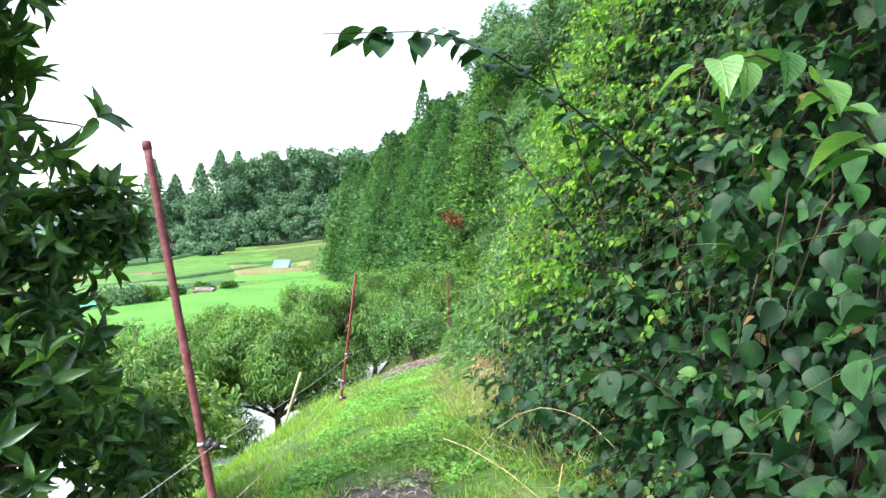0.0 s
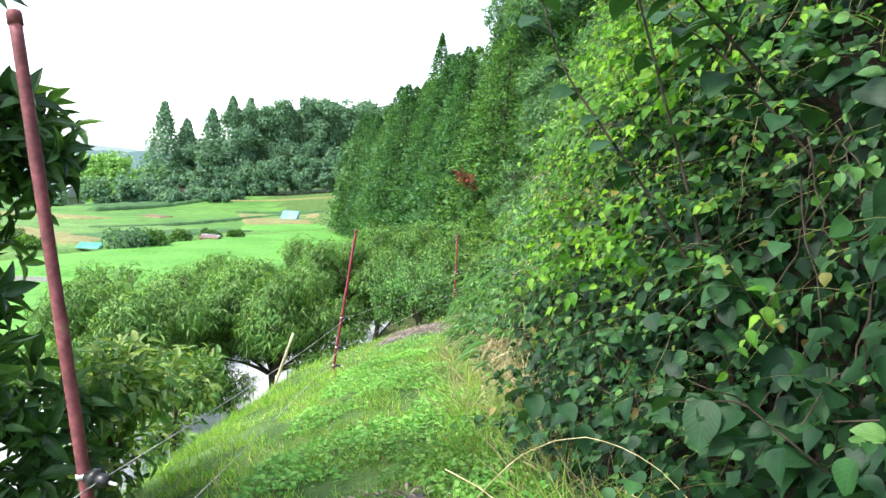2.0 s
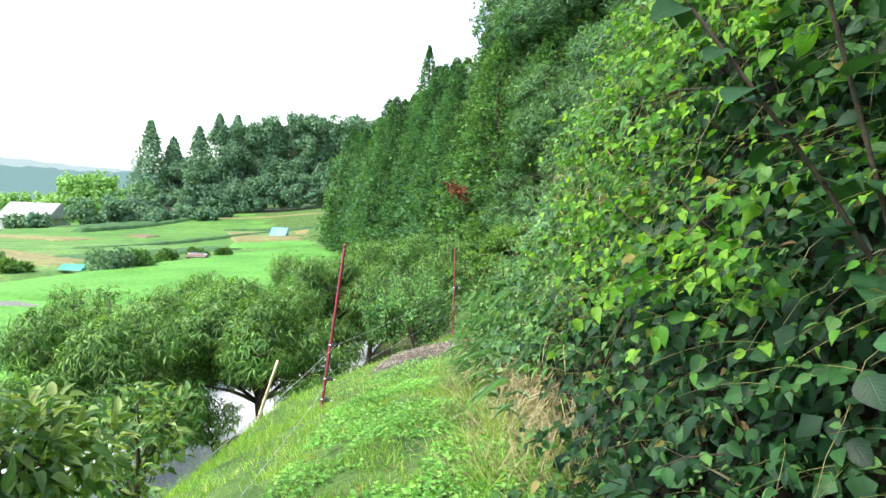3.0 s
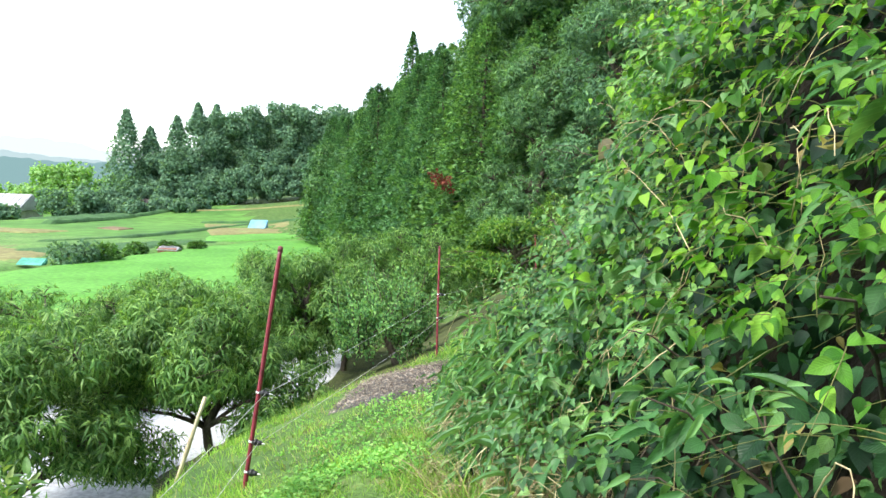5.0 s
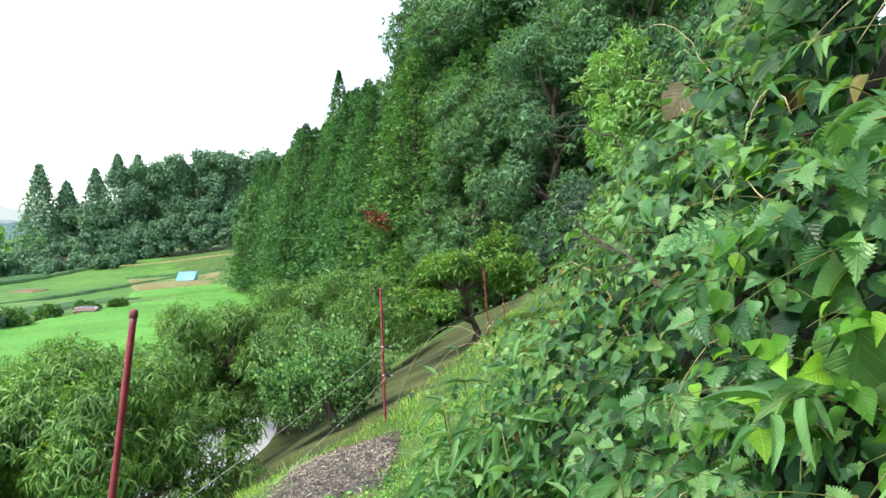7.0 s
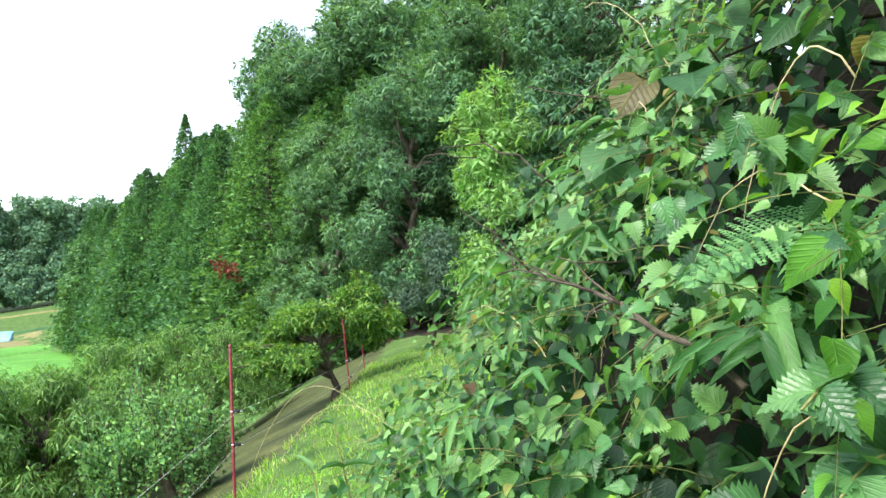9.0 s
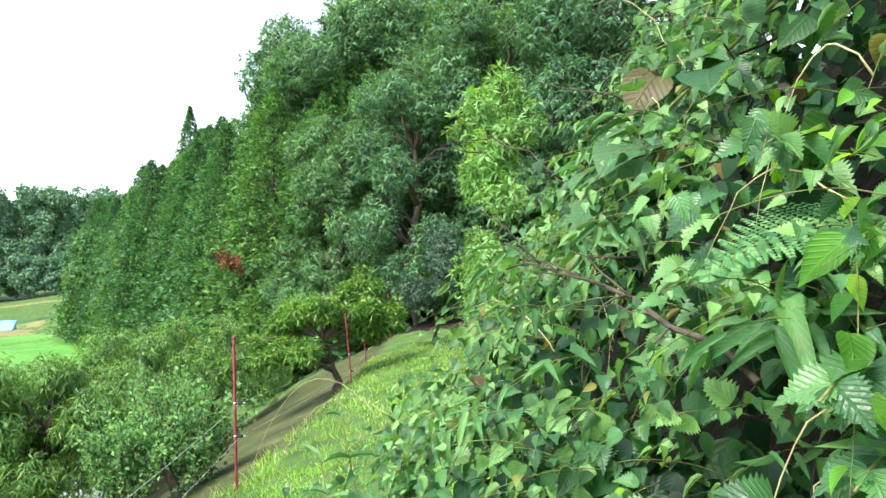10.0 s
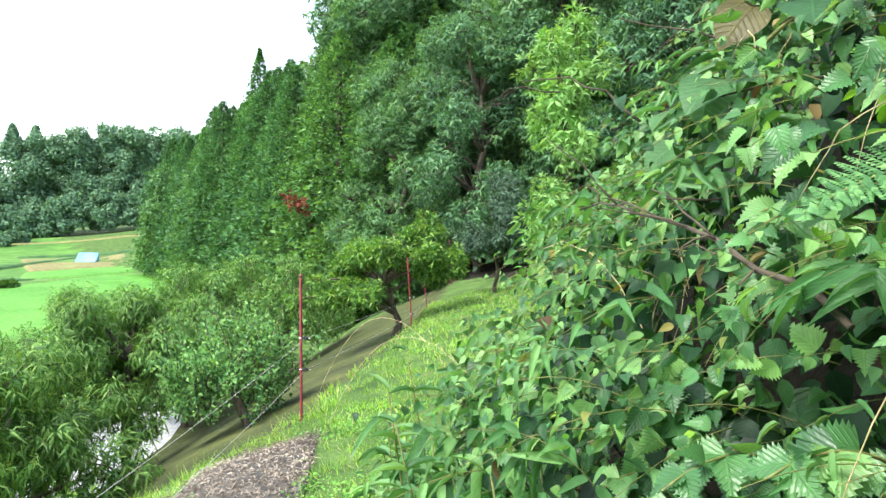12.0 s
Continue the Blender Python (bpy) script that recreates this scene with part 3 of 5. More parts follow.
def litter(name, corners, count, label, lmin, lmax, dense=0.0):
    c = [np.asarray(p, float) for p in corners]
    u, w = rng.random(count), rng.random(count)
    if dense:
        w = w ** dense
    p = ((c[0][None] * (1 - u[:, None]) + c[1][None] * u[:, None]) * (1 - w[:, None]) + (c[3][None] * (1 - u[:, None]) + c[2][None] * u[:, None]) * w[:, None])
    z = land(p[:, 0], p[:, 1]) + 0.04 + 0.02 * rng.random(count)
    pos = np.column_stack([p, z])
    a = rng.random(count) * 2 * math.pi
    ax = np.column_stack([np.cos(a), np.sin(a), rng.normal(0, 0.12, count)])
    up = np.column_stack([rng.normal(0, 0.3, (count, 2)), np.ones(count)])
    ln = rng.uniform(lmin, lmax, count)
    ob = put_mesh(name, scatter_mesh(name, "rhomb", pos, ax, up, ln, rng.uniform(0.006, 0.018, count)), M["chip"])
    tagged(ob, label, "litter", kind="stuff")


litter("straw_litter", mat_far, 3400, "dry straw, bark chips and leaf litter on the mat", 0.02, 0.09, 0.75)
litter("straw_litter", mat_near, 800, "dry straw and leaf crumbs on the worn mat", 0.02, 0.09)

# ---- trees ----
def crown_points(r, blobs, count, shell=0.55, gaps=0.0):
    """Leaf places spread over several rounded masses, thickest near their outsides, with gaps by noise."""
    w = np.array([b[1][0] * b[1][1] + b[1][2] * b[1][0] for b in blobs])
    pick = r.choice(len(blobs), count, p=w / w.sum())
    c = np.array([b[0] for b in blobs])[pick]
    e = np.array([b[1] for b in blobs])[pick]
    d = unit(r.normal(0, 1, (count, 3)))
    rad = shell + (1 - shell) * r.random(count) ** 0.7
    rad = rad * (1 + 0.14 * np.sin(d[:, 0] * 7 + pick) * np.cos(d[:, 2] * 6 + d[:, 1] * 5))
    p = c + d * e * rad[:, None]
    if gaps:
        keep = np.array([noise.noise(tuple(q * 1.7)) for q in p]) > gaps - 0.5
        p, d = p[keep], d[keep]
    return p, d


def tree(name, r, height, trunk_r, blobs, leaf, material, count, ln, wd, droop, label, category, group="", lean=(0, 0), sides=7, gaps=0.0, shell=0.5, bark=None, at=(0, 0, 0)):
    """Tapered trunk, limbs to each mass of the crown, and the crown's leaves."""
    th = thing(name, at, label, category, group)
    top = np.array([lean[0], lean[1], height])
    tp = bend((0, 0, -0.3), top, 0, 9, trunk_r * 0.6, r)
    put_mesh("trunk", tubes_mesh("trunk", [(tp, np.linspace(trunk_r, trunk_r * 0.25, 9))], sides + 2), bark or M["bark"], th)
    runs = []
    for c, e in blobs:
        c = np.asarray(c, float)
        k = np.clip((c[2] - e[2] * 0.6) / height, 0.15, 0.9)
        base = tp[int(k * 8)]
        runs.append((bend(base, c, 0.1 * np.linalg.norm(c - base), 7, 0.03 * height / 4, r), np.linspace(trunk_r * 0.45, trunk_r * 0.1, 7)))
        for _ in range(4):
            tip = c + unit(r.normal(0, 1, 3)) * np.asarray(e) * 0.85
            runs.append((bend(c + r.normal(0, 0.1, 3) * np.asarray(e), tip, 0.05, 5, 0.02 * height / 4, r), np.linspace(trunk_r * 0.16, trunk_r * 0.04, 5)))
    put_mesh("branchwork", tubes_mesh("branchwork", runs, 5), bark or M["bark"], th)
    p, d = crown_points(r, blobs, count, shell, gaps)
    n = len(p)
    ax = d + np.column_stack([r.normal(0, 0.5, (n, 2)), r.normal(-droop, 0.4, n)])
    up = d * 0.6 + np.array([0, 0, 0.7]) + r.normal(0, 0.35, (n, 3))
    s = r.uniform(0.65, 1.25, n)
    put_mesh("crown", scatter_mesh("crown", leaf, p, ax, up, ln * s, wd * s), material, th)
    return th


def blob_set(r, n, spread, zlo, zhi, size, flat=0.75):
    out = []
    for i in range(n):
        a, q = r.uniform(0, 2 * math.pi), math.sqrt(r.uniform(0.05, 1))
        z = r.uniform(zlo, zhi)
        taper = 1 - 0.55 * max(0, (z - zlo) / (zhi - zlo) - 0.35)
        s = size * r.uniform(0.75, 1.25)
        out.append(((spread * q * taper * math.cos(a), spread * q * taper * math.sin(a), z), (s, s, s * flat)))
    return out


# orchard trees with long drooping leaves, on the slope below the fence
ORCHARD = [(-4.1, 16.4, 3.3, 2.1), (-6.6, 14.6, 3.6, 2.2), (-3.2, 20.4, 3.9, 2.0), (-9.6, 21.2, 3.1, 2.3), (-2.6, 25.4, 4.3, 2.2), (-0.2, 30.0, 4.4, 2.4), (-8.8, 25.8, 2.8, 2.4), (-6.4, 31.5, 3.3, 2.5)]
for i, (x, y, h, sp) in enumerate(ORCHARD):
    r = np.random.default_rng(50 + i)
    z = ground_z(x, y)
    tree("orchard_tree", r, h * 0.72, 0.11, blob_set(r, 30, sp * 0.95, h * 0.36, h * 0.92, sp * 0.3), "droop_tuft", M["peach"], 7600 if x > -7 and y < 27 else 4200, 0.2, 0.22, 0.8,
         "low spreading orchard tree with long drooping green leaves", "tree", "orchard trees below the fence", (r.normal(0, 0.3), r.normal(0, 0.3)), shell=0.35, at=(x, y, z))

# the bushy tree with upright blue-green shoots
r = np.random.default_rng(70)
sz = ground_z(-0.95, 17.7)
sh = thing("shoot_tree", (-0.95, 17.7, sz), "bushy fruit tree with upright blue-green shoots", "tree")
put_mesh("trunk", tubes_mesh("trunk", [(bend((0.5, -0.3, -0.3), (0, 0, 0.9), 0, 6), np.linspace(0.1, 0.06, 6))], 8), M["bark"], sh)
runs, pp, dd = [], [], []
for i in range(120):
    a, q = r.uniform(0, 2 * math.pi), math.sqrt(r.random())
    base = np.array([q * 0.9 * math.cos(a), q * 0.8 * math.sin(a), r.uniform(0.3, 1.0)])
    tip = base * np.array([1.2, 1.2, 1]) + np.array([r.normal(0.1, 0.22), r.normal(0, 0.22), r.uniform(0.4, 1.45) * (1.15 - 0.5 * q)])
    pts = bend(base, tip, 0.03, 6, 0.03, r)
    runs.append((pts, np.linspace(0.014, 0.004, 6)))
    k = 84
    t = r.random(k)
    p = base[None] * (1 - t[:, None]) + tip[None] * t[:, None] + r.normal(0, 0.06, (k, 3))
    pp.append(p)
    dd.append(unit(r.normal(0, 1, (k, 3)) + np.array([0, 0, 0.35])))
put_mesh("branchwork", tubes_mesh("branchwork", runs, 5), M["bark"], sh)
pp, dd = np.vstack(pp), np.vstack(dd)
put_mesh("crown", scatter_mesh("crown", "rhomb", pp, dd, dd[:, [1, 2, 0]] + np.array([0, 0, 0.6]), r.uniform(0.055, 0.1, len(pp)), r.uniform(0.03, 0.055, len(pp))), M["shoots"], sh)

# the wide yellow-green tree by the fence
r = np.random.default_rng(81)
LIFT = 0.55
cb = [((-1.5, 0.3, 1.0), (0.9, 0.8, 0.6)), ((-0.6, 0.0, 1.5), (1.0, 0.9, 0.7)), ((0.5, 0.4, 1.6), (1.0, 0.9, 0.75)), ((1.3, 0.2, 1.2), (0.7, 0.8, 0.75)), ((-0.9, -0.5, 0.75), (0.8, 0.7, 0.45)), ((0.2, -0.5, 1.2), (0.8, 0.6, 0.5)), ((-2.0, 0.1, 0.6), (0.5, 0.6, 0.4)), ((0.6, 0.3, 2.05), (0.5, 0.5, 0.4))]
cb = [((c[0] + r.normal(0, 0.35), c[1] + r.normal(0, 0.3), c[2] + LIFT + r.normal(0, 0.2)), (e[0] * 0.52, e[1] * 0.52, e[2] * 0.52)) for c, e in cb for _ in range(4)]
tree("fruit_tree", r, 1.5, 0.12, cb, "tuft", M["citrus"], 3600, 0.16, 0.24, 0.1, "wide low fruit tree with yellow-green leaf tips", "tree", lean=(-0.3, 0), shell=0.25, at=(2.85, 23.3, ground_z(2.85, 23.3)))

# the grey-green bush at the wood's edge
r = np.random.default_rng(82)
tree("grey_bush", r, 3.0, 0.07, blob_set(r, 16, 0.95, 1.2, 3.5, 0.5), "tuft", M["bluebush"], 4200, 0.17, 0.18, 0.6, "grey-green leafy bush at the wood's edge", "bush", shell=0.4, at=(6.3, 25.6, ground_z(6.3, 25.6)))

# ---- the wood on the spur ----
def conifer(name, r, height, radius, count, size, label, group, at=(0, 0, 0), fullness=0.75):
    th = thing(name, at, label, "tree", group)
    put_mesh("trunk", tubes_mesh("trunk", [(bend((0, 0, -0.4), (0, 0, height), 0, 8, 0.03, r), np.linspace(height * 0.022, 0.02, 8))], 7), M["bark"], th)
    runs, n_b = [], 60
    for i in range(n_b):
        t = i / n_b
        a = i * 2.4 + r.uniform(-0.3, 0.3)
        z = height * (0.12 + 0.84 * t)
        ln = radius * (1 - t) ** 0.75 * r.uniform(0.75, 1.1) + 0.15
        runs.append((bend((0, 0, z), (ln * math.cos(a), ln * math.sin(a), z - 0.12 * ln), 0.1, 4), np.linspace(0.05 * (1 - t) + 0.012, 0.01, 4)))
    put_mesh("branchwork", tubes_mesh("branchwork", runs, 4), M["bark"], th)
    t = r.random(count) ** 1.15
    a = r.random(count) * 2 * math.pi
    lobes = 1 + 0.2 * np.sin(a * 5 + t * 40) + 0.16 * np.sin(a * 9 - t * 70) + r.normal(0, 0.1, count)
    rad = (radius * (1 - t ** 1.5) ** fullness * lobes + 0.04) * (0.55 + 0.45 * r.random(count) ** 0.5)
    p = np.column_stack([rad * np.cos(a), rad * np.sin(a), height * (0.06 + 0.94 * t) - 0.12 * rad + r.normal(0, 0.12, count)])
    out = np.column_stack([np.cos(a), np.sin(a), np.zeros(count)])
    ax = out + np.column_stack([r.normal(0, 0.35, (count, 2)), r.normal(-0.1 + 0.5 * t, 0.35, count)])
    up = out * 0.5 + np.array([0, 0, 1]) + r.normal(0, 0.3, (count, 3))
    s = r.uniform(0.6, 1.2, count) * size * (1 - 0.55 * t)
    put_mesh("crown", scatter_mesh("crown", "spray", p, ax, up, s, s * 0.9), M["cedar"], th)
    return th


def spread_copies(protos, spots):
    for i, (x, y, sc, turn) in enumerate(spots):
        src = protos[i % len(protos)]
        if i < len(protos):
            src.matrix_basis = pose(x, y, ground_z(x, y) - 0.1, 0, 0, turn) @ Matrix.Diagonal((sc, sc, sc, 1))
        else:
            ob = copy_thing(src, pose(x, y, ground_z(x, y) - 0.1, 0, 0, turn))
            ob.scale = (sc, sc, sc)


CYPRESS = "tall dark green cypress in the dense wood"
con = [conifer("cypress_tree", np.random.default_rng(90 + i), 12.5, 2.9, 8000, 0.46, CYPRESS, "cypresses of the wood") for i in range(4)]
con_back = [conifer("cypress_tree", np.random.default_rng(96 + i), 12.5, 2.6, 5000, 0.55, CYPRESS, "cypresses of the wood") for i in range(2)]
r = np.random.default_rng(12)
crest = curve_of((38, 19.5), (50, 18.6), (60, 17.2), (68, 15.8), (78, 14.6), (84, 13.2), (92, 11.0))   # how high the wood's top stands along the spur
spots = []
for row in range(3):
    for k in range(14):
        t = 0.16 + 0.79 * (k + r.uniform(-0.3, 0.3)) / 14
        back = 1.5 + row * 3.4 + r.uniform(-0.8, 0.8)
        x, y = 7 - 23 * t + 0.93 * back, 33 + 55 * t + 0.37 * back
        high = crest(y) * (0.62, 0.84, 1.0)[row] * r.uniform(0.86, 1.05) - ground_z(x, y)
        spots.append((x, y, high / 12.5, r.uniform(0, 360)))
spread_copies(con, spots[:28])
spread_copies(con_back, spots[28:])
spire = conifer("cedar_tree", np.random.default_rng(99), 18.2, 3.2, 6500, 0.6, "pointed dark cedar standing above the wood", "", (-2.2, 75.5, ground_z(-2.2, 75.5)), 1.0)

oaks = []
for i in range(3):
    r = np.random.default_rng(120 + i)
    oaks.append(tree("oak_tree", r, 9.0, 0.24, blob_set(r, 46, 3.2, 1.2, 11.0, 1.05, 0.85), "tuft", M["oak"], 9000, 0.27, 0.3, 0.9, "large evergreen oak hung with dense dark foliage", "tree", "oaks of the wood", shell=0.5))
r = np.random.default_rng(13)
spread_copies(oaks, [(8.2, 33.5, 1.0, 20), (5.6, 38.5, 1.0, 140), (9.5, 39.5, 1.25, 250), (12.0, 33.0, 1.2, 80), (6.6, 46.5, 1.62, 300), (10.5, 47.5, 1.8, 10), (13.5, 40.0, 1.7, 190), (6.2, 53.0, 1.7, 77), (14.5, 29.5, 1.2, 100), (16.5, 35.0, 1.4, 40)])
r = np.random.default_rng(133)
end_oaks = [tree("oak_tree", r, 9.0, 0.24, blob_set(r, 30, 3.2, 1.2, 11.0, 1.2, 0.85), "spray", M["oak"], 5500, 0.42, 0.45, 0.6, "large evergreen oak hung with dense dark foliage", "tree", "oaks of the wood", shell=0.5)]
spread_copies(end_oaks, [(-11.6, 82.5, 0.95, 15), (-9.6, 77.5, 1.0, 111), (-6.6, 69.0, 0.9, 200)])
maples = []
for i in range(2):
    r = np.random.default_rng(140 + i)
    maples.append(tree("broadleaf_tree", r, 6.0, 0.15, blob_set(r, 15, 2.0, 1.0, 6.6, 1.05, 0.8), "spray", M["maple"], 5500, 0.3, 0.33, 0.3, "light green broadleaf tree at the wood's edge", "tree", "light broadleaf trees", shell=0.45))
spread_copies(maples, [(3.2, 41.5, 1.0, 0), (-5.5, 64.0, 1.15, 90), (-10.0, 76.0, 1.2, 200), (-11.8, 85.0, 1.1, 120), (4.6, 34.6, 0.55, 60), (0.2, 50.0, 0.95, 33), (11.5, 27.5, 0.6, 12)])

# the patch of withered red needles
r = np.random.default_rng(15)
n = 110
p = r.normal(0, 1, (n, 3)) * np.array([0.34, 0.2, 0.2])
p[:, 2] -= 0.45 * p[:, 0]
red = thing("withered_branch", (0.53, 39.72, 1.77), "withered rust-red branch hanging in the green wood", "branch")
put_mesh("limb", tubes_mesh("limb", [(bend((-0.7, 1.6, 0.5), (0.5, -0.2, -0.3), 0.1, 6), np.linspace(0.03, 0.01, 6))], 5), M["bark"], red)
put_mesh("needles", scatter_mesh("needles", "spray", p, r.normal(0, 1, (n, 3)) + np.array([0.3, -0.6, -0.5]), r.normal(0, 1, (n, 3)), 0.24, 0.24), M["redleaf"], red)

# ---- the valley ----
def field(name, corners, lift, material, label, category, nx=24, ny=16, rough=0.06, thick=0.3):
    """A field: a low slab of crop that follows the land, ragged on top. Corners: near left, near right, far right, far left."""
    a, b, c, d = (np.asarray(p, float) for p in corners)
    v, f = [], []
    for j in range(ny + 1):
        for i in range(nx + 1):
            u, w = i / nx, j / ny
            x, y = (a * (1 - u) + b * u) * (1 - w) + (d * (1 - u) + c * u) * w
            x += 0.5 * noise.noise((y * 0.21, x * 0.1, 9))
            edge = i in (0, nx) or j in (0, ny)
            v.append((x, y, ground_z(x, y) + lift + rough * noise.noise((x * 0.6, y * 0.6, 3)) - (thick if edge else 0)))
    for j in range(ny):
        for i in range(nx):
            k = j * (nx + 1) + i
            f.append((k, k + 1, k + nx + 2, k + nx + 1))
    ob = put_mesh(name, raw_mesh(name, v, f, True), material)
    return tagged(ob, label, category)


field("rice_field", [(-60, 18), (-13, 22), (-13, 36), (-60, 36)], 0.35, M["paddy"], "bright green rice paddy on the valley floor", "field", 40, 20, 0.12)
field("rice_field", [(-28.5, 36.3), (-7, 36.3), (-10, 84), (-17.5, 81)], 0.33, M["paddy"], "bright green rice paddy behind the orchard", "field", 24, 40, 0.12)
field("field_track", [(-48, 32.6), (-19, 33.4), (-19, 34.0), (-48, 33.2)], 0.55, M["track"], "narrow grey track between the paddies", "track", 20, 3, 0.02)
field("meadow", [(-62, 38), (-29.5, 38), (-19.5, 77), (-46, 80)], 0.2, M["meadow"], "dull green rough meadow between the paddies", "field", 40, 30, 0.14)
field("bank_strip", [(-42, 53), (-28.6, 50.5), (-29, 57), (-41, 65)], 0.3, M["plot"], "brown mown bank strip between the fields", "bank", 20, 8)
field("bank_strip", [(-34, 57), (-27, 55), (-22, 76), (-25, 77)], 0.34, M["crop"], "dark grass bank between the terraces", "bank", 12, 24, 0.2)
field("vegetable_plot", [(-24.5, 77), (-15, 90), (-19, 98), (-27.5, 87)], 0.14, M["paddy"], "narrow bright green crop strip", "field")
field("field_plot", [(-27.5, 88.5), (-19.5, 98.5), (-23, 117), (-37, 113)], 0.14, M["plot"], "tan and yellow-green dry field plot", "field")
field("field_plot", [(-31, 103.5), (-23, 105), (-24, 112), (-33, 109)], 0.2, M["meadow"], "green patch within the dry plot", "field")
field("bank_strip", [(-37, 114), (-22, 118.5), (-22, 121), (-38, 116)], 0.25, M["crop"], "dark grassy terrace edge", "bank", 30, 4, 0.15)
field("bank_strip", [(-55, 99), (-53, 99), (-49, 140), (-51, 140)], 0.5, M["crop"], "dark green row of tall vegetables", "crop", 6, 40, 0.3, 0.5)
field("bank_strip", [(-37, 67), (-35.6, 67), (-28, 115), (-29.5, 115)], 0.3, M["crop"], "dark grassy terrace edge", "bank", 6, 40, 0.15)
field("bank_strip", [(-68, 113), (-53, 113), (-50, 138), (-66, 138)], 0.2, M["crop"], "lush dark green bank under the wood", "bank", 30, 16, 0.35)
field("soil_patch", [(-44.5, 94.5), (-40.5, 92), (-40, 96), (-44, 98.5)], 0.14, M["soil"], "small dark tilled patch", "soil")
field("bank_strip", [(-46, 134), (-21, 139), (-21, 140), (-46, 135.2)], 0.2, M["plot"], "worn grass track along the wood", "track", 30, 3)
field("field_plot", [(-60, 84), (-46, 82), (-44, 88), (-60, 90)], 0.14, M["plot"], "tan mown meadow by the paddies", "field")

# sheets and little sheds in the fields
def ridge_tent(name, at, w, d, h, mat, label, category):
    th = thing(name, at, label, category)
    bm = bmesh.new()
    vs = [bm.verts.new(p) for p in ((-w / 2, -d / 2, 0), (w / 2, -d / 2, 0), (w / 2, d / 2, h), (-w / 2, d / 2, h), (-w / 2, d / 2, 0), (w / 2, d / 2, 0))]
    for q in ((0, 1, 2, 3), (3, 2, 5, 4), (0, 3, 4), (1, 5, 2), (0, 4, 5, 1)):
        bm.faces.new([vs[i] for i in q])
    bmesh.ops.bevel(bm, geom=bm.edges[:], offset=0.06, segments=2, affect="EDGES")
    part("cover", bm, mat, th)
    return th


ridge_tent("blue_sheet", (-25.7, 105.5, ground_z(-25.7, 105.5) + 0.15), 2.6, 2.2, 1.2, M["blue_tarp"], "pale blue plastic sheet over a field stack", "tarpaulin")
ridge_tent("teal_sheet", (-26.7, 49.4, ground_z(-26.7, 49.4) + 0.25), 1.8, 0.8, 0.45, M["green_tarp"], "low teal sheet at the paddy's edge", "tarpaulin")


def small_house(name, at, w, d, wall_h, roof_h, roof_mat, wall_mat, label, turn, lean_to=False, over=0.6):
    th = thing(name, at, label, "house")
    th.rotation_euler = (0, 0, radians(turn))
    bm = bmesh.new()
    box(bm, -w / 2, -d / 2, -0.5, w / 2, d / 2, wall_h, 0.03)
    part("wall", bm, wall_mat, th)
    bm = bmesh.new()
    a, b = w / 2 + over, d / 2 + over
    vs = [bm.verts.new(p) for p in ((-a, -b, wall_h - 0.2), (a, -b, wall_h - 0.2), (a, b, wall_h - 0.2), (-a, b, wall_h - 0.2), (-a, 0, wall_h + roof_h), (a, 0, wall_h + roof_h))]
    for q in ((0, 1, 5, 4), (2, 3, 4, 5), (0, 4, 3), (1, 2, 5), (3, 2, 1, 0)):
        bm.faces.new([vs[i] for i in q])
    bmesh.ops.bevel(bm, geom=bm.edges[:], offset=0.05, segments=1, affect="EDGES")
    roof = part("roof", bm, roof_mat, th)
    for k in range(9):
        x = -a + 0.3 + (2 * a - 0.6) * k / 8
        put_mesh("roof_seam", tubes_mesh("roof_seam", [([(x, -b, wall_h - 0.13), (x, -0.05, wall_h + roof_h + 0.03)], 0.035)], 5), roof_mat, roof)
    for k in range(3 if w > 5 else 0):
        x = -w / 2 + w * (k + 0.5) / 3
        bm = bmesh.new()
        box(bm, x - 0.7, -d / 2 - 0.06, 0.9, x + 0.7, -d / 2 + 0.02, 2.0, 0.02)
        part("window", bm, M["window"], th)
    if lean_to:
        bm = bmesh.new()
        vs = [bm.verts.new(p) for p in ((-w * 0.15, -b, wall_h - 0.6), (a, -b, wall_h - 0.6), (a, -b - 2.4, wall_h - 1.4), (-w * 0.15, -b - 2.4, wall_h - 1.4))]
        top = bm.faces.new(vs)
        ext = bmesh.ops.extrude_face_region(bm, geom=[top])
        for v in ext["geom"]:
            if isinstance(v, bmesh.types.BMVert):
                v.co.z -= 0.12
        part("lean_to_roof", bm, roof_mat, th)
        for x in (-w * 0.12, w * 0.2, a - 0.3):
            bm = bmesh.new()
            box(bm, x - 0.08, -b - 2.2, -0.5, x + 0.08, -b - 2.04, wall_h - 1.35, 0.01)
            part("post", bm, M["shade_wood"], th)
    return th


small_house("farmhouse", (-81, 134, ground_z(-81, 134) + 0.2), 10, 7, 2.2, 2.9, M["roof_white"], M["plaster"], "low farm building with a pale metal roof and lean-to", -8, True)
small_house("wood_hut", (-59.5, 147, ground_z(-59.5, 147) + 0.2), 7, 4, 1.4, 1.0, M["roof_dark"], M["shade_wood"], "long dark timber hut under the trees", -4)
small_house("field_shed", (-21.9, 61.0, ground_z(-21.9, 61.0) + 0.2), 1.6, 1.0, 0.4, 0.12, M["roof_white"], M["red_sheet"], "tiny field shed with pale and rusty sheets", -6, over=0.1)

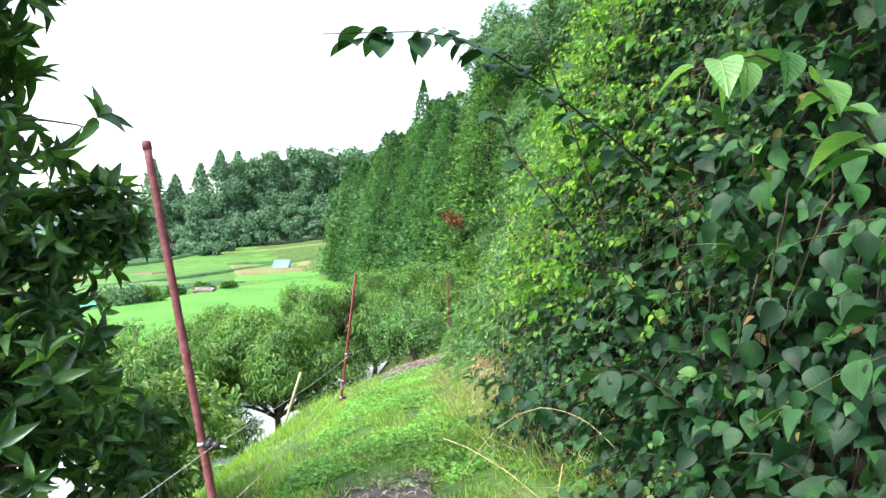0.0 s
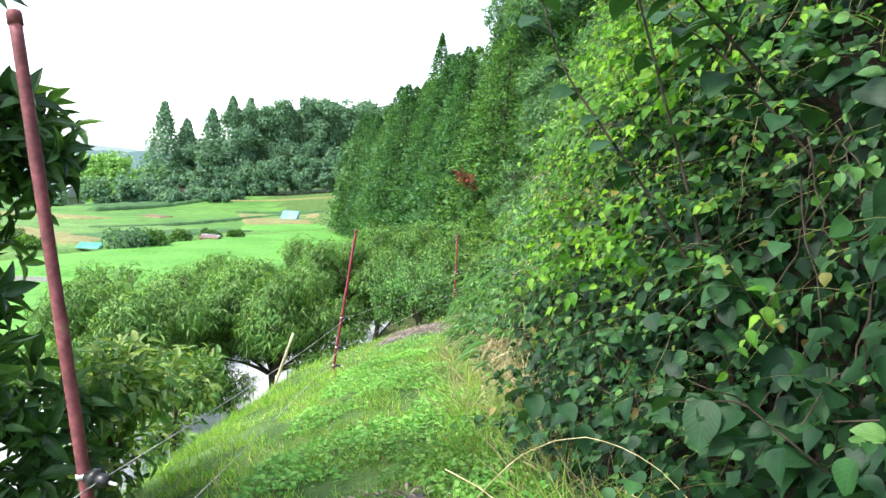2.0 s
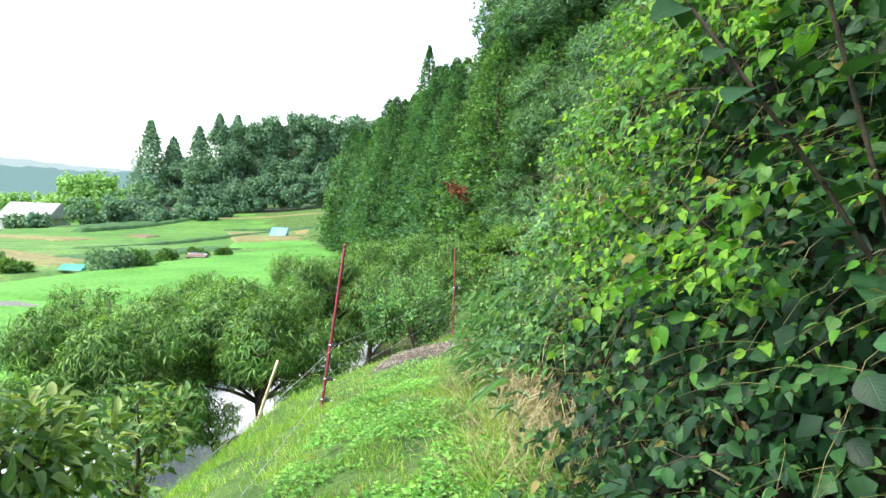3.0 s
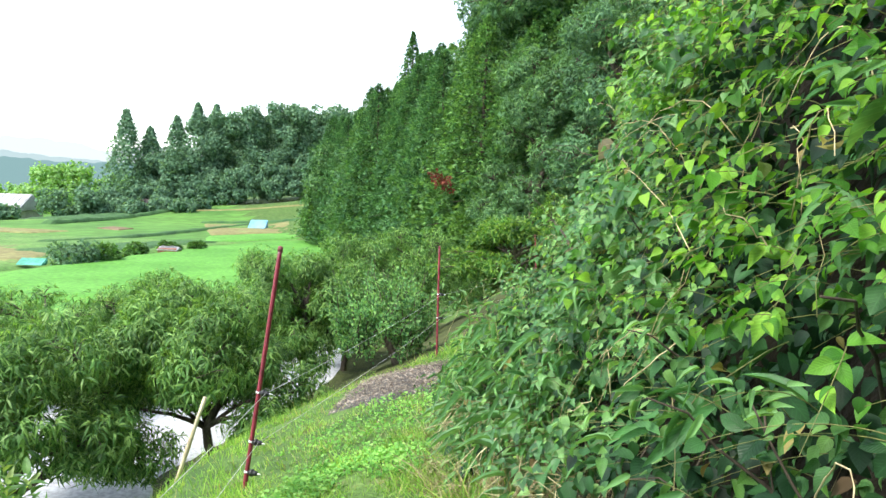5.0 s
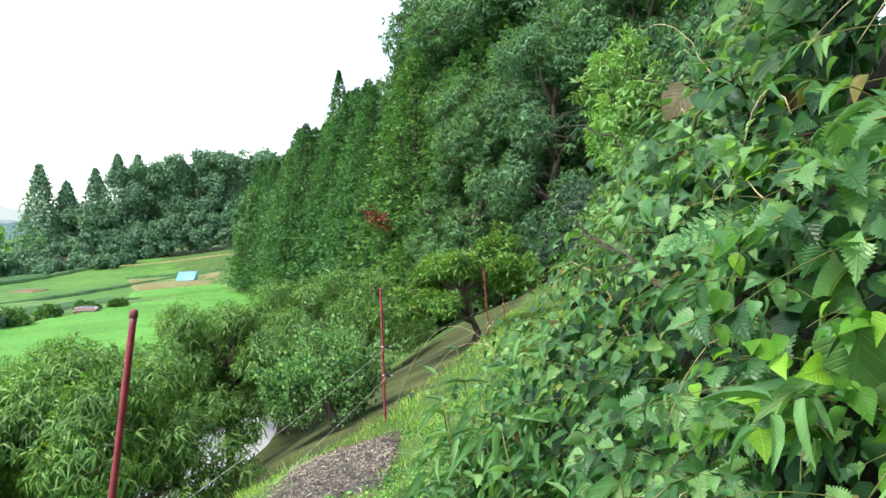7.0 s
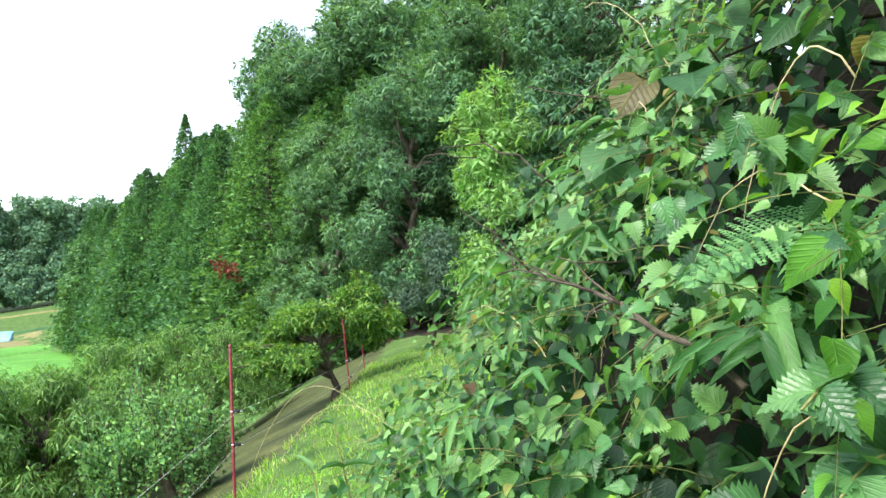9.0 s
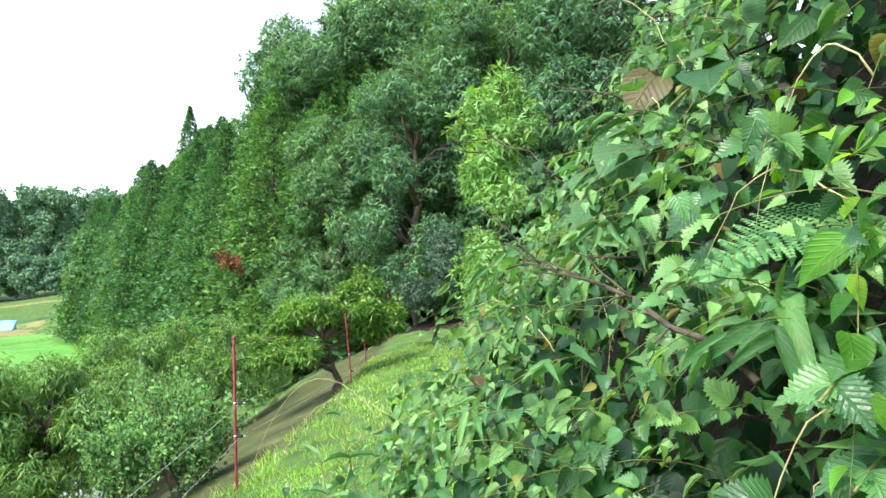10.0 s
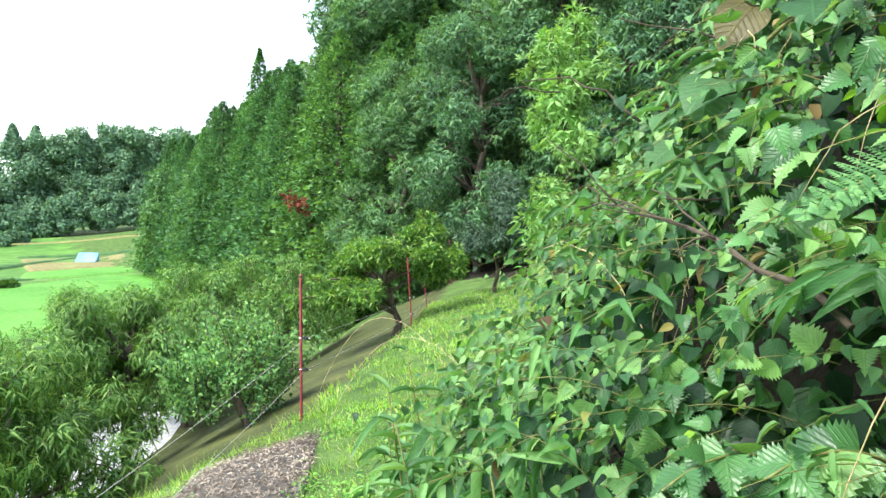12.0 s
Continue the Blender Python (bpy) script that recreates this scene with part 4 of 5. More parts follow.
# ---- far woods, as one mass of crowns each ----
def woods(name, spots, leaf, material, count, ln, label, seed):
    r = np.random.default_rng(seed)
    ps, ds = [], []
    for (x, y, h, w, pointed) in spots:
        k = int(count * (0.6 + 0.4 * h / 18))
        z0 = ground_z(x, y)
        if pointed:
            t = r.random(k) ** 1.3
            a = r.random(k) * 2 * math.pi
            rad = (w * (1 - t) ** 0.8 * (1 + 0.25 * np.sin(a * 4 + t * 20))) * (0.6 + 0.4 * r.random(k)) + 0.15
            p = np.column_stack([x + rad * np.cos(a), y + rad * np.sin(a), z0 + h * (0.08 + 0.92 * t)])
            d = np.column_stack([np.cos(a), np.sin(a), 0.25 + 0 * a])
        else:
            bl = blob_set(r, 16, w * 0.75, h * 0.2, h * 0.88, w * 0.42, 0.8)
            p, d = crown_points(r, bl, k, 0.6)
            p = p + np.array([x, y, z0])
        ps.append(p)
        ds.append(d)
    p, d = np.vstack(ps), np.vstack(ds)
    n = len(p)
    s = r.uniform(0.6, 1.3, n) * ln
    ob = put_mesh(name, scatter_mesh(name, leaf, p, r.normal(0, 1, (n, 3)) - np.array([0, 0, 0.3]), d + np.array([0, 0, 0.35]) + r.normal(0, 0.25, (n, 3)), s, s * 0.8), material)
    tagged(ob, label, "woods", kind="stuff")



r = np.random.default_rng(33)
spots = [(-66, 152, 22.5, 6.4, True), (-62.5, 156, 18.5, 5.6, True), (-57, 157, 20.5, 5.6, True), (-52, 156, 23, 5.6, True), (-48.5, 158, 22.5, 5.6, True), (-60, 154, 13, 5, False), (-56, 151, 11, 4.5, False), (-54, 152, 13, 4, False)]
for k in range(15):
    t = k / 14
    x, y = -50 + 50 * t, 156 + 4 * t
    spots.append((x + r.uniform(-1, 1), y + r.uniform(-2, 2), (23.0 + 3.0 * math.sin(math.pi * min(1, t * 1.5))) * r.uniform(0.85, 1.08), r.uniform(4.2, 5.8), False))
    spots.append((x + r.uniform(-2, 2), y - 5, r.uniform(6, 10), 3.6, False))
    spots.append((x + r.uniform(-2, 2), y + 12, r.uniform(20, 24), 5.5, False))
for k in range(7):
    spots.append((-72 + k * 3.2 + r.uniform(-1, 1), 148 + r.uniform(-1, 1), r.uniform(3, 6), 2.4, False))
spots += [(-68 + 2.6 * k + r.uniform(-1, 1), 131 + r.uniform(-2, 7), r.uniform(1.2, 2.6), r.uniform(1.6, 2.6), False) for k in range(10)]
spots += [(-63.5, 143.5, 3.4, 2.2, False), (-55.5, 144, 3.0, 2.2, False), (-59.5, 142.5, 1.9, 1.6, False), (-66, 146, 5.5, 2.6, False)]
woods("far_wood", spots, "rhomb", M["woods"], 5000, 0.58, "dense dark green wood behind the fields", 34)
spots = [(-100 + k * 4.2 + r.uniform(-1, 1), 176 + r.uniform(-4, 4), r.uniform(10, 13), 4.6, False) for k in range(10)]
spots += [(-112 + k * 5 + r.uniform(-1, 1), 168 + r.uniform(-4, 4), r.uniform(4, 7), 4.6, False) for k in range(7)]
woods("bamboo_grove", spots, "rhomb", M["bamboo_leaf"], 900, 0.9, "light yellow-green bamboo grove beyond the farmhouse", 35)
spots = [(-70.5, 132, 6.5, 3.6, False), (-66.5, 135, 6.0, 3.4, False), (-63, 130, 4.5, 2.5, False), (-66, 110, 2.4, 2.2, False), (-70.0, 111, 2.0, 2.4, False)]
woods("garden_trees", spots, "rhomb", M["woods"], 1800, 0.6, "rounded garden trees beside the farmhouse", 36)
for x, y, w in ((-25.2, 51.8, 1.9), (-24.1, 54.0, 1.6), (-23.7, 58.6, 1.2), (-22.6, 62.5, 1.0), (-20.6, 64.5, 0.9), (-33.0, 50.0, 1.5), (-29.6, 47.6, 1.2)):
    r = np.random.default_rng(int(-x * 10))
    tree("field_bush", r, w * 0.5, 0.05, blob_set(r, 9, w * 0.75, w * 0.2, w * 0.62, w * 0.45), "spray", M["maple"] if w < 1.7 else M["woods"], 900, 0.34, 0.3, 0.1, "rounded dark green bush among the fields", "bush", "field bushes", at=(x, y, ground_z(x, y)))


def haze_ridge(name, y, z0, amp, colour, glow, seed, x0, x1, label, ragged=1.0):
    """A far ridge of hills; its distance haze is a pale glow put into the material."""
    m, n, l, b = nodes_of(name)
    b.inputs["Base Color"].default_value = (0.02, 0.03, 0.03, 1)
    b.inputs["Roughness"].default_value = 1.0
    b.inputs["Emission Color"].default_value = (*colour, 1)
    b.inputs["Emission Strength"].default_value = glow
    xs = np.linspace(x0, x1, 700)
    top = [z0 + amp * (noise.noise((x * 0.0022 + seed, 0, 0)) + 0.35 * noise.noise((x * 0.009, seed, 0)) + ragged * (0.22 * noise.noise((x * 0.05, seed, 3)) + 0.14 * noise.noise((x * 0.16, seed, 5)))) for x in xs]
    v = []
    for x, t in zip(xs, top):
        v += [(x, y, -40), (x, y + 20, t)]
    f = [(2 * i, 2 * i + 2, 2 * i + 3, 2 * i + 1) for i in range(len(xs) - 1)]
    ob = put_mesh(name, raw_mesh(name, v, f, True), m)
    tagged(ob, label, "hills", kind="structure")


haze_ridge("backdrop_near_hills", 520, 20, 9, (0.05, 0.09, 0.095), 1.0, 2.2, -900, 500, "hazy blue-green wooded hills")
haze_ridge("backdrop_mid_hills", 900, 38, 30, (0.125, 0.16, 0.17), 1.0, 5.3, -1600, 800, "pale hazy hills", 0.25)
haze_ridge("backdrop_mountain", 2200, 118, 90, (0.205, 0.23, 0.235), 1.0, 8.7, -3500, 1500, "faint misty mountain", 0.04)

# ---- the bank hedge beside the path ----
def bank_leaves(r, n, y0, y1, h0, h1, depth0, depth1):
    """Places in the layer of growth that clothes the bank: h above the path, depth out from the bank's face."""
    y = r.uniform(y0, y1, n)
    h = r.uniform(h0, h1, n)
    out = r.uniform(depth0, depth1, n)
    x = face_x(y) + face_lean(y) * h - out
    z = path_z(y) + h
    lump = np.array([noise.noise((a * 2.3, b * 2.3, 4.0)) for a, b in zip(y, h)])
    x = x - 0.16 * lump - 0.34 * (1 - smooth(0.8, 2.2, h)) * smooth(7.1, 7.7, y) * (1 - smooth(8.8, 9.6, y))
    return np.column_stack([x, y, z])


EYES = np.array([e for _, e, _, _ in PATH])


def clear_of_path(p, gap=0.42):
    d = np.linalg.norm(p[:, None] - EYES[None], axis=2).min(1)
    walkway = (np.abs(p[:, 0] + 0.1) < 0.28) & (p[:, 1] > -1) & (p[:, 1] < 6.6) & (p[:, 2] > 0.1) & (p[:, 2] < 2.0)
    return (d > gap) & ~walkway


def hang(r, n, out=0.6, down=0.75):
    ax = np.column_stack([r.normal(-out * 0.7, 0.6, n), r.normal(-0.1, 0.75, n), r.normal(-down, 0.5, n)])
    up = np.column_stack([r.normal(-0.3, 0.55, n), r.normal(-0.15, 0.5, n), r.normal(1.0, 0.35, n)])
    return ax, up


def foliage(name, kind, material, seed, n, y0, y1, h0, h1, d0, d1, l0, l1, ratio, label, keep=None):
    r = np.random.default_rng(seed)
    p = bank_leaves(r, n, y0, y1, h0, h1, d0, d1)
    ok = clear_of_path(p)
    if keep is not None:
        ok &= keep(p)
    p = p[ok]
    ax, up = hang(r, len(p))
    ln = r.uniform(l0, l1, len(p))
    ob = put_mesh(name, scatter_mesh(name, kind, p, ax, up, ln, ln * ratio), material)
    return tagged(ob, label, "foliage", kind="stuff")


def foot_free(p):
    """Leaves the foot of the bank to dry grass along one stretch."""
    h = p[:, 2] - path_z(p[:, 1])
    return h > 0.4 * smooth(4.3, 5.0, p[:, 1]) * (1 - smooth(6.7, 7.2, p[:, 1]))


def open_patch(p, lo):
    """Keeps growth patchy, so that shade and stems show between the leaves."""
    return np.array([noise.noise((b * 3.1 + 9, c * 3.1, 2.0)) + 0.4 * noise.noise((b * 9, c * 9, 6.0)) for a, b, c in p]) > lo


# The deep layers use the darkest leaf colour to stand for inner shade.
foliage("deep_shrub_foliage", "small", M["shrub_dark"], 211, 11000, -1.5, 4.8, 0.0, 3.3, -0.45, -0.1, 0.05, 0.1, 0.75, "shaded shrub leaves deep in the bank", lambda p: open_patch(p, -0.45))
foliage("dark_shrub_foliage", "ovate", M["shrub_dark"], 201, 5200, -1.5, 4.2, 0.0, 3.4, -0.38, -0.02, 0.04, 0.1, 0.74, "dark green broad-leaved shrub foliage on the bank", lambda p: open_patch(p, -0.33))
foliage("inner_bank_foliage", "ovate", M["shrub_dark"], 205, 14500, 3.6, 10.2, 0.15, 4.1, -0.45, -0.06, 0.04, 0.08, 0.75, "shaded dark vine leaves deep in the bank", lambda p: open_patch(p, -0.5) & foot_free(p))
foliage("mixed_bank_foliage", "ovate", M["shrub_mid"], 202, 8500, 2.6, 10.2, 0.32, 3.4, -0.4, -0.08, 0.024, 0.058, 0.55, "tangled mid-green vine foliage covering the bank", lambda p: open_patch(p, -0.1) & foot_free(p) & ((p[:, 1] < 6.4) | (p[:, 1] > 8.2) | (np.sin(p[:, 0] * 900) > 0.2)))
foliage("bright_vine_foliage", "ovate", M["shrub_bright"], 203, 2600, 4.3, 9.0, 1.0, 3.4, -0.3, 0.0, 0.022, 0.055, 0.58, "bright yellow-green hanging vine leaves on the bank", lambda p: open_patch(p + 3.0, 0.0))
foliage("bright_shrub_foliage", "ovate", M["shrub_bright"], 207, 350, 2.4, 4.6, 1.2, 3.2, -0.2, 0.05, 0.03, 0.07, 0.65, "fresh light green leaves among the dark shrub", lambda p: open_patch(p + 5.0, 0.05))
foliage("low_weed_foliage", "long", M["herb_many"], 206, 3200, 6.8, 9.6, 0.05, 1.1, -0.3, 0.02, 0.04, 0.09, 0.28, "low leafy weeds at the foot of the bank", lambda p: open_patch(p, -0.15))
foliage("nettle_foliage", "serrate", M["nettle_many"], 204, 900, 6.0, 9.2, 0.3, 2.9, -0.3, 0.0, 0.03, 0.06, 0.66, "light green serrated nettle leaves on the bank", lambda p: open_patch(p + 7.0, -0.1) & foot_free(p))

def shoots(name, kind, material, seed, n, y0, y1, h0, h1, d0, d1, reach, each, l0, l1, ratio, label, keep=None, rise=0.5):
    """Leafy shoots that spring from the bank, arch out over it and nod; leaves in turn on both sides, smaller to the tip."""
    r = np.random.default_rng(seed)
    base = bank_leaves(r, n, y0, y1, h0, h1, d0, d1)
    if keep is not None:
        base = base[keep(base)]
    pos, axes, ups, size, runs = [], [], [], [], []
    for b in base:
        go = unit(np.array([r.normal(-0.85, 0.3), r.normal(-0.1, 0.65), r.normal(rise, 0.4)]))
        run = r.uniform(*reach)
        s = np.linspace(0, 1, each)
        line = b + go * run * s[:, None] + np.array([-0.06, 0, -0.55 * run]) * (s ** 2)[:, None]
        if not clear_of_path(line, 0.46).all():
            continue
        t = unit(np.gradient(line, axis=0))
        side = unit(np.cross(t, (0, 0, 1)))
        big = r.uniform(l0, l1)
        runs.append((line, np.linspace(0.0015, 0.0006, each)))
        for i in range(1, each):
            w = 1 if i % 2 else -1
            if r.random() < 0.12:
                continue
            pos.append(line[i] + r.normal(0, 0.008, 3))
            axes.append(side[i] * w * r.uniform(0.4, 1.1) + t[i] * 0.5 + np.array([-0.2, -0.1, -r.uniform(-0.15, 0.95)]) + r.normal(0, 0.28, 3))
            ups.append(np.array([-0.3, -0.3, 0.9]) + r.normal(0, 0.55, 3))
            size.append(big * (1.05 - 0.6 * s[i]) * r.uniform(0.6, 1.35))
    size = np.array(size)
    ob = put_mesh(name, scatter_mesh(name, kind, np.array(pos), np.array(axes), np.array(ups), size, size * ratio * r.uniform(0.85, 1.15, len(size))), material)
    tagged(ob, label, "foliage", kind="stuff")
    st = put_mesh("shoot_stems", tubes_mesh("shoot_stems", runs, 3), M["stem"])
    tagged(st, "thin green and tan stems of the leafy shoots", "stems", kind="stuff")


def saw_leaf(teeth, fold, curl):
    """A long-pointed leaf whose margin is cut into forward-pointing teeth."""
    at, wide = [0.02], [0.2]
    for k in range(teeth):
        t = 0.08 + 0.8 * k / teeth
        body = 0.56 * math.sin(math.pi * min(1.0, (t + 0.12) ** 0.62)) ** 0.9
        at += [t, t + 0.62 * 0.8 / teeth]
        wide += [body * 0.78, body * 1.08]
    return strip_leaf(at + [0.93], wide + [0.05], fold, curl)


LEAF["serrate_big"] = saw_leaf(8, 0.28, 0.42)
LEAF["round"] = strip_leaf([-0.12, 0.0, 0.15, 0.32, 0.5, 0.68, 0.84], [0.3, 0.44, 0.54, 0.56, 0.5, 0.36, 0.19], 0.16, 0.3)
LEAF["broad"] = strip_leaf([0.04, 0.14, 0.3, 0.48, 0.66, 0.82, 0.93], [0.26, 0.44, 0.54, 0.55, 0.46, 0.28, 0.12], 0.18, 0.26)
LEAF["pointed"] = strip_leaf([0.05, 0.15, 0.3, 0.46, 0.62, 0.78, 0.9], [0.24, 0.42, 0.53, 0.53, 0.43, 0.25, 0.1], 0.28, 0.42)
shoots("bright_vine_shoots", "pointed", M["shrub_bright"], 221, 980, 4.0, 7.0, 1.1, 3.4, -0.25, 0.02, (0.16, 0.36), 11, 0.03, 0.075, 0.62, "bright lime-green pointed leaves on nodding shoots", lambda p: open_patch(p + 3.0, -0.02))
shoots("bright_nettle_shoots", "serrate_big", M["nettle_many"], 231, 560, 6.2, 9.2, 1.0, 3.2, -0.25, 0.02, (0.14, 0.34), 9, 0.03, 0.062, 0.72, "lime-green saw-toothed nettle leaves on nodding shoots", lambda p: open_patch(p + 3.0, -0.02))
shoots("mixed_bank_shoots", "pointed", M["shrub_mid"], 222, 700, 3.2, 9.8, 0.35, 3.3, -0.34, -0.04, (0.18, 0.42), 10, 0.03, 0.08, 0.5, "mid-green pointed leaves on shoots arching from the bank", lambda p: open_patch(p, -0.12) & foot_free(p))
shoots("dark_shrub_shoots", "broad", M["shrub_dark"], 223, 280, -1.2, 3.5, 0.1, 3.3, -0.25, 0.02, (0.2, 0.45), 9, 0.055, 0.135, 0.8, "dark broad leaves on shrub shoots leaning out of the bank", lambda p: open_patch(p, -0.1))
shoots("small_vine_shoots", "broad", M["shrub_mid"], 233, 460, 2.3, 5.0, 0.15, 3.0, -0.25, 0.04, (0.16, 0.4), 12, 0.03, 0.07, 0.7, "small mid-green leaves of vines over the shrub", lambda p: open_patch(p + 5.0, -0.05))
shoots("fresh_shrub_shoots", "pointed", M["shrub_bright"], 224, 290, 3.1, 5.2, 0.9, 3.3, -0.2, 0.03, (0.2, 0.4), 10, 0.035, 0.085, 0.62, "fresh light green leaves on shoots among the dark shrub", lambda p: open_patch(p + 5.0, -0.15))
shoots("nettle_shoots", "serrate_big", M["nettle_many"], 225, 520, 5.8, 9.2, 0.2, 2.6, -0.22, 0.02, (0.14, 0.3), 9, 0.034, 0.07, 0.74, "light green nettle shoots with toothed drooping leaves", lambda p: open_patch(p + 7.0, -0.1) & foot_free(p))
shoots("narrow_leaf_shoots", "long", M["herb_many"], 226, 240, 5.0, 9.6, 0.2, 2.6, -0.2, 0.03, (0.15, 0.35), 10, 0.06, 0.13, 0.22, "narrow pointed leaves on upright herb shoots", lambda p: foot_free(p), 0.8)
foliage("near_shrub_foliage", "pointed", M["shrub_dark"], 236, 1700, 0.0, 2.9, 0.0, 2.6, -0.16, 0.12, 0.04, 0.115, 0.72, "dark blue-green broad leaves close beside the path")
# Added above the view to keep light off the first stretch of bank.
foliage("overhanging_shrub_foliage", "ovate", M["shrub_dark"], 234, 8000, -1.6, 2.7, 2.5, 3.6, -0.8, 0.7, 0.06, 0.13, 0.66, "dark broad shrub leaves added out of view to shade the near bank")
foliage("large_dull_leaves", "round", M["shrub_mid"], 235, 260, 6.4, 9.0, 0.25, 1.7, -0.26, -0.08, 0.07, 0.12, 0.95, "large dull green rounded leaves low in the bank", lambda p: open_patch(p + 13.0, -0.05))
foliage("dry_bank_tangle", "blade", M["straw"], 227, 3000, 4.9, 8.4, 0.02, 0.5, -0.3, 0.04, 0.1, 0.3, 0.018, "withered brown grass and dead stems at the bank's foot")
foliage("dead_leaves", "ovate", M["dead_leaf"], 228, 700, 2.0, 9.5, 0.1, 2.8, -0.3, 0.02, 0.03, 0.07, 0.55, "brown and yellowed dead leaves caught in the bank", lambda p: open_patch(p + 11.0, 0.0))

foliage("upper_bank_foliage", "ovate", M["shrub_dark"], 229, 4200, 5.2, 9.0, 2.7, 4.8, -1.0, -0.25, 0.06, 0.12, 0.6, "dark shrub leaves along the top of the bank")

# bank stems, so that the leaves hang on something
def stem_runs(r, n, y0, y1, h0, h1):
    runs = []
    for _ in range(n):
        y = r.uniform(y0, y1)
        h = r.uniform(h0, h1)
        x = float(face_x(y) + face_lean(y) * h)
        a = (x + 0.3, y, float(path_z(y)) + h)
        b = (x - r.uniform(-0.15, 0.12), y + r.normal(0, 0.25), a[2] + r.uniform(-0.5, 0.6))
        runs.append((bend(a, b, r.uniform(0, 0.15), 6, 0.01, r), np.linspace(0.005, 0.002, 6)))
    return runs


r = np.random.default_rng(61)
tangle = put_mesh("bank_tangle", tubes_mesh("bank_tangle", stem_runs(r, 240, -0.5, 9.6, 0.1, 3.0), 5), M["twig"])
tagged(tangle, "tangle of thin brown stems in the bank growth", "stems", kind="stuff")

runs = []
for _ in range(110):
    y = r.uniform(3.0, 9.2)
    h = r.uniform(0.8, 3.0)
    x = float(face_x(y) + face_lean(y) * h)
    a = np.array([x + 0.05, y, float(path_z(y)) + h])
    b = a + np.array([r.uniform(-0.16, -0.02) - 0.25 * 0.4, r.normal(0, 0.22), r.uniform(-0.6, -0.15)])
    if clear_of_path(np.array([a, b]), 0.5).all():
        runs.append((bend(a, b, r.uniform(-0.06, 0.12), 9, 0.006, r), np.linspace(0.0015, 0.0008, 9)))
tendril = put_mesh("vine_tendrils", tubes_mesh("vine_tendrils", runs, 5), M["tendril"])
tagged(tendril, "pale green and tan vine stems trailing over the bank", "stems", kind="stuff")

# ---- single leaves: shared meshes ----
def leaf_mesh(name, kind, length, width, material):
    me = scatter_mesh(name, kind, np.zeros((1, 3)), np.array([[0.0, 1, 0]]), np.array([[0.0, 0, 1]]), length, width)
    me.materials.append(material)
    me.polygons.foreach_set("use_smooth", np.ones(len(me.polygons), dtype=bool))
    return me


NETTLE = [leaf_mesh("leaf", "serrate_big", s, s * 0.78, M["nettle"]) for s in (0.04, 0.056, 0.074)]
KUDZU = [leaf_mesh("leaf", "round", s, s * 0.95, M["kudzu"]) for s in (0.065, 0.085, 0.11)]
SASA = [leaf_mesh("leaf", "long", s, s * 0.13, M["sasa"]) for s in (0.16, 0.21, 0.26)]
BROAD = [leaf_mesh("leaf", "broad", s, s * 0.66, M["shrub_dark"]) for s in (0.08, 0.11, 0.14)]
FRESH = [leaf_mesh("leaf", "pointed", s, s * 0.6, M["nettle"]) for s in (0.065, 0.085, 0.11)]


def aim(at, axis, up):
    """The pose of a leaf: base at a place, along axis, its face towards up."""
    y = Vector(axis).normalized()
    x = y.cross(Vector(up)).normalized()
    z = x.cross(y)
    m = Matrix((x, y, z)).transposed().to_4x4()
    m.translation = at
    return m


def leaf_on(parent, me, at, axis, up):
    ob = new("leaf", me)
    ob.parent = parent
    ob.matrix_basis = aim(at, axis, up)
    return ob


def nettle(at, tip, r, pairs=5, big=2):
    """A nodding nettle: a stem with crossed pairs of toothed leaves, smaller towards the tip."""
    th = thing("nettle", at, "light green nettle with toothed leaves hanging from the bank", "plant", "nettles on the bank")
    t = np.asarray(tip) - np.asarray(at)
    pts = bend((0, 0, 0), t, 0.05, 9)
    put_mesh("stem", tubes_mesh("stem", [(pts, np.linspace(0.0032, 0.0015, 9))], 6), M["stem"], th)
    d = unit(t)
    side0 = unit(np.cross(d, (0, 0, 1)))
    for i in range(pairs):
        k = 0.35 + 0.62 * i / max(1, pairs - 1)
        p = pts[min(8, int(k * 8))]
        s = side0 if i % 2 == 0 else unit(np.cross(d, side0))
        for sign in (-1, 1):
            ax = sign * s * 0.9 + d * 0.5 + np.array([-0.35, -0.15, -0.55]) + r.normal(0, 0.15, 3)
            me = NETTLE[max(0, min(big, int(round(big * (1.1 - 0.8 * i / pairs)))))]
            leaf_on(th, me, p, ax, np.array([-0.5, -0.35, 0.75]) + r.normal(0, 0.15, 3))
    return th


r = np.random.default_rng(301)
NETTLE_SPOTS = [(6.55, 1.5, 0.05), (6.75, 0.95, 0.0), (6.9, 1.25, 0.06), (7.0, 0.75, 0.05), (7.1, 1.6, 0.02), (7.2, 1.05, 0.06), (7.35, 1.4, 0.0), (6.6, 1.95, 0.0), (6.85, 2.0, -0.02), (7.15, 2.1, 0.0), (7.5, 0.85, 0.05), (7.7, 1.15, 0.04), (7.9, 0.8, 0.06), (8.1, 1.05, 0.06), (8.4, 1.0, 0.1), (7.45, 1.9, -0.02), (6.3, 1.7, 0.0), (6.45, 2.2, 0.0), (6.2, 1.2, -0.04), (6.95, 0.5, 0.08), (7.25, 0.6, 0.08), (7.8, 2.0, 0.0)]
NETTLE_SPOTS += [(float(r.uniform(6.35, 8.6)), float(r.uniform(0.45, 2.3)), float(r.uniform(-0.03, 0.07))) for _ in range(34)]
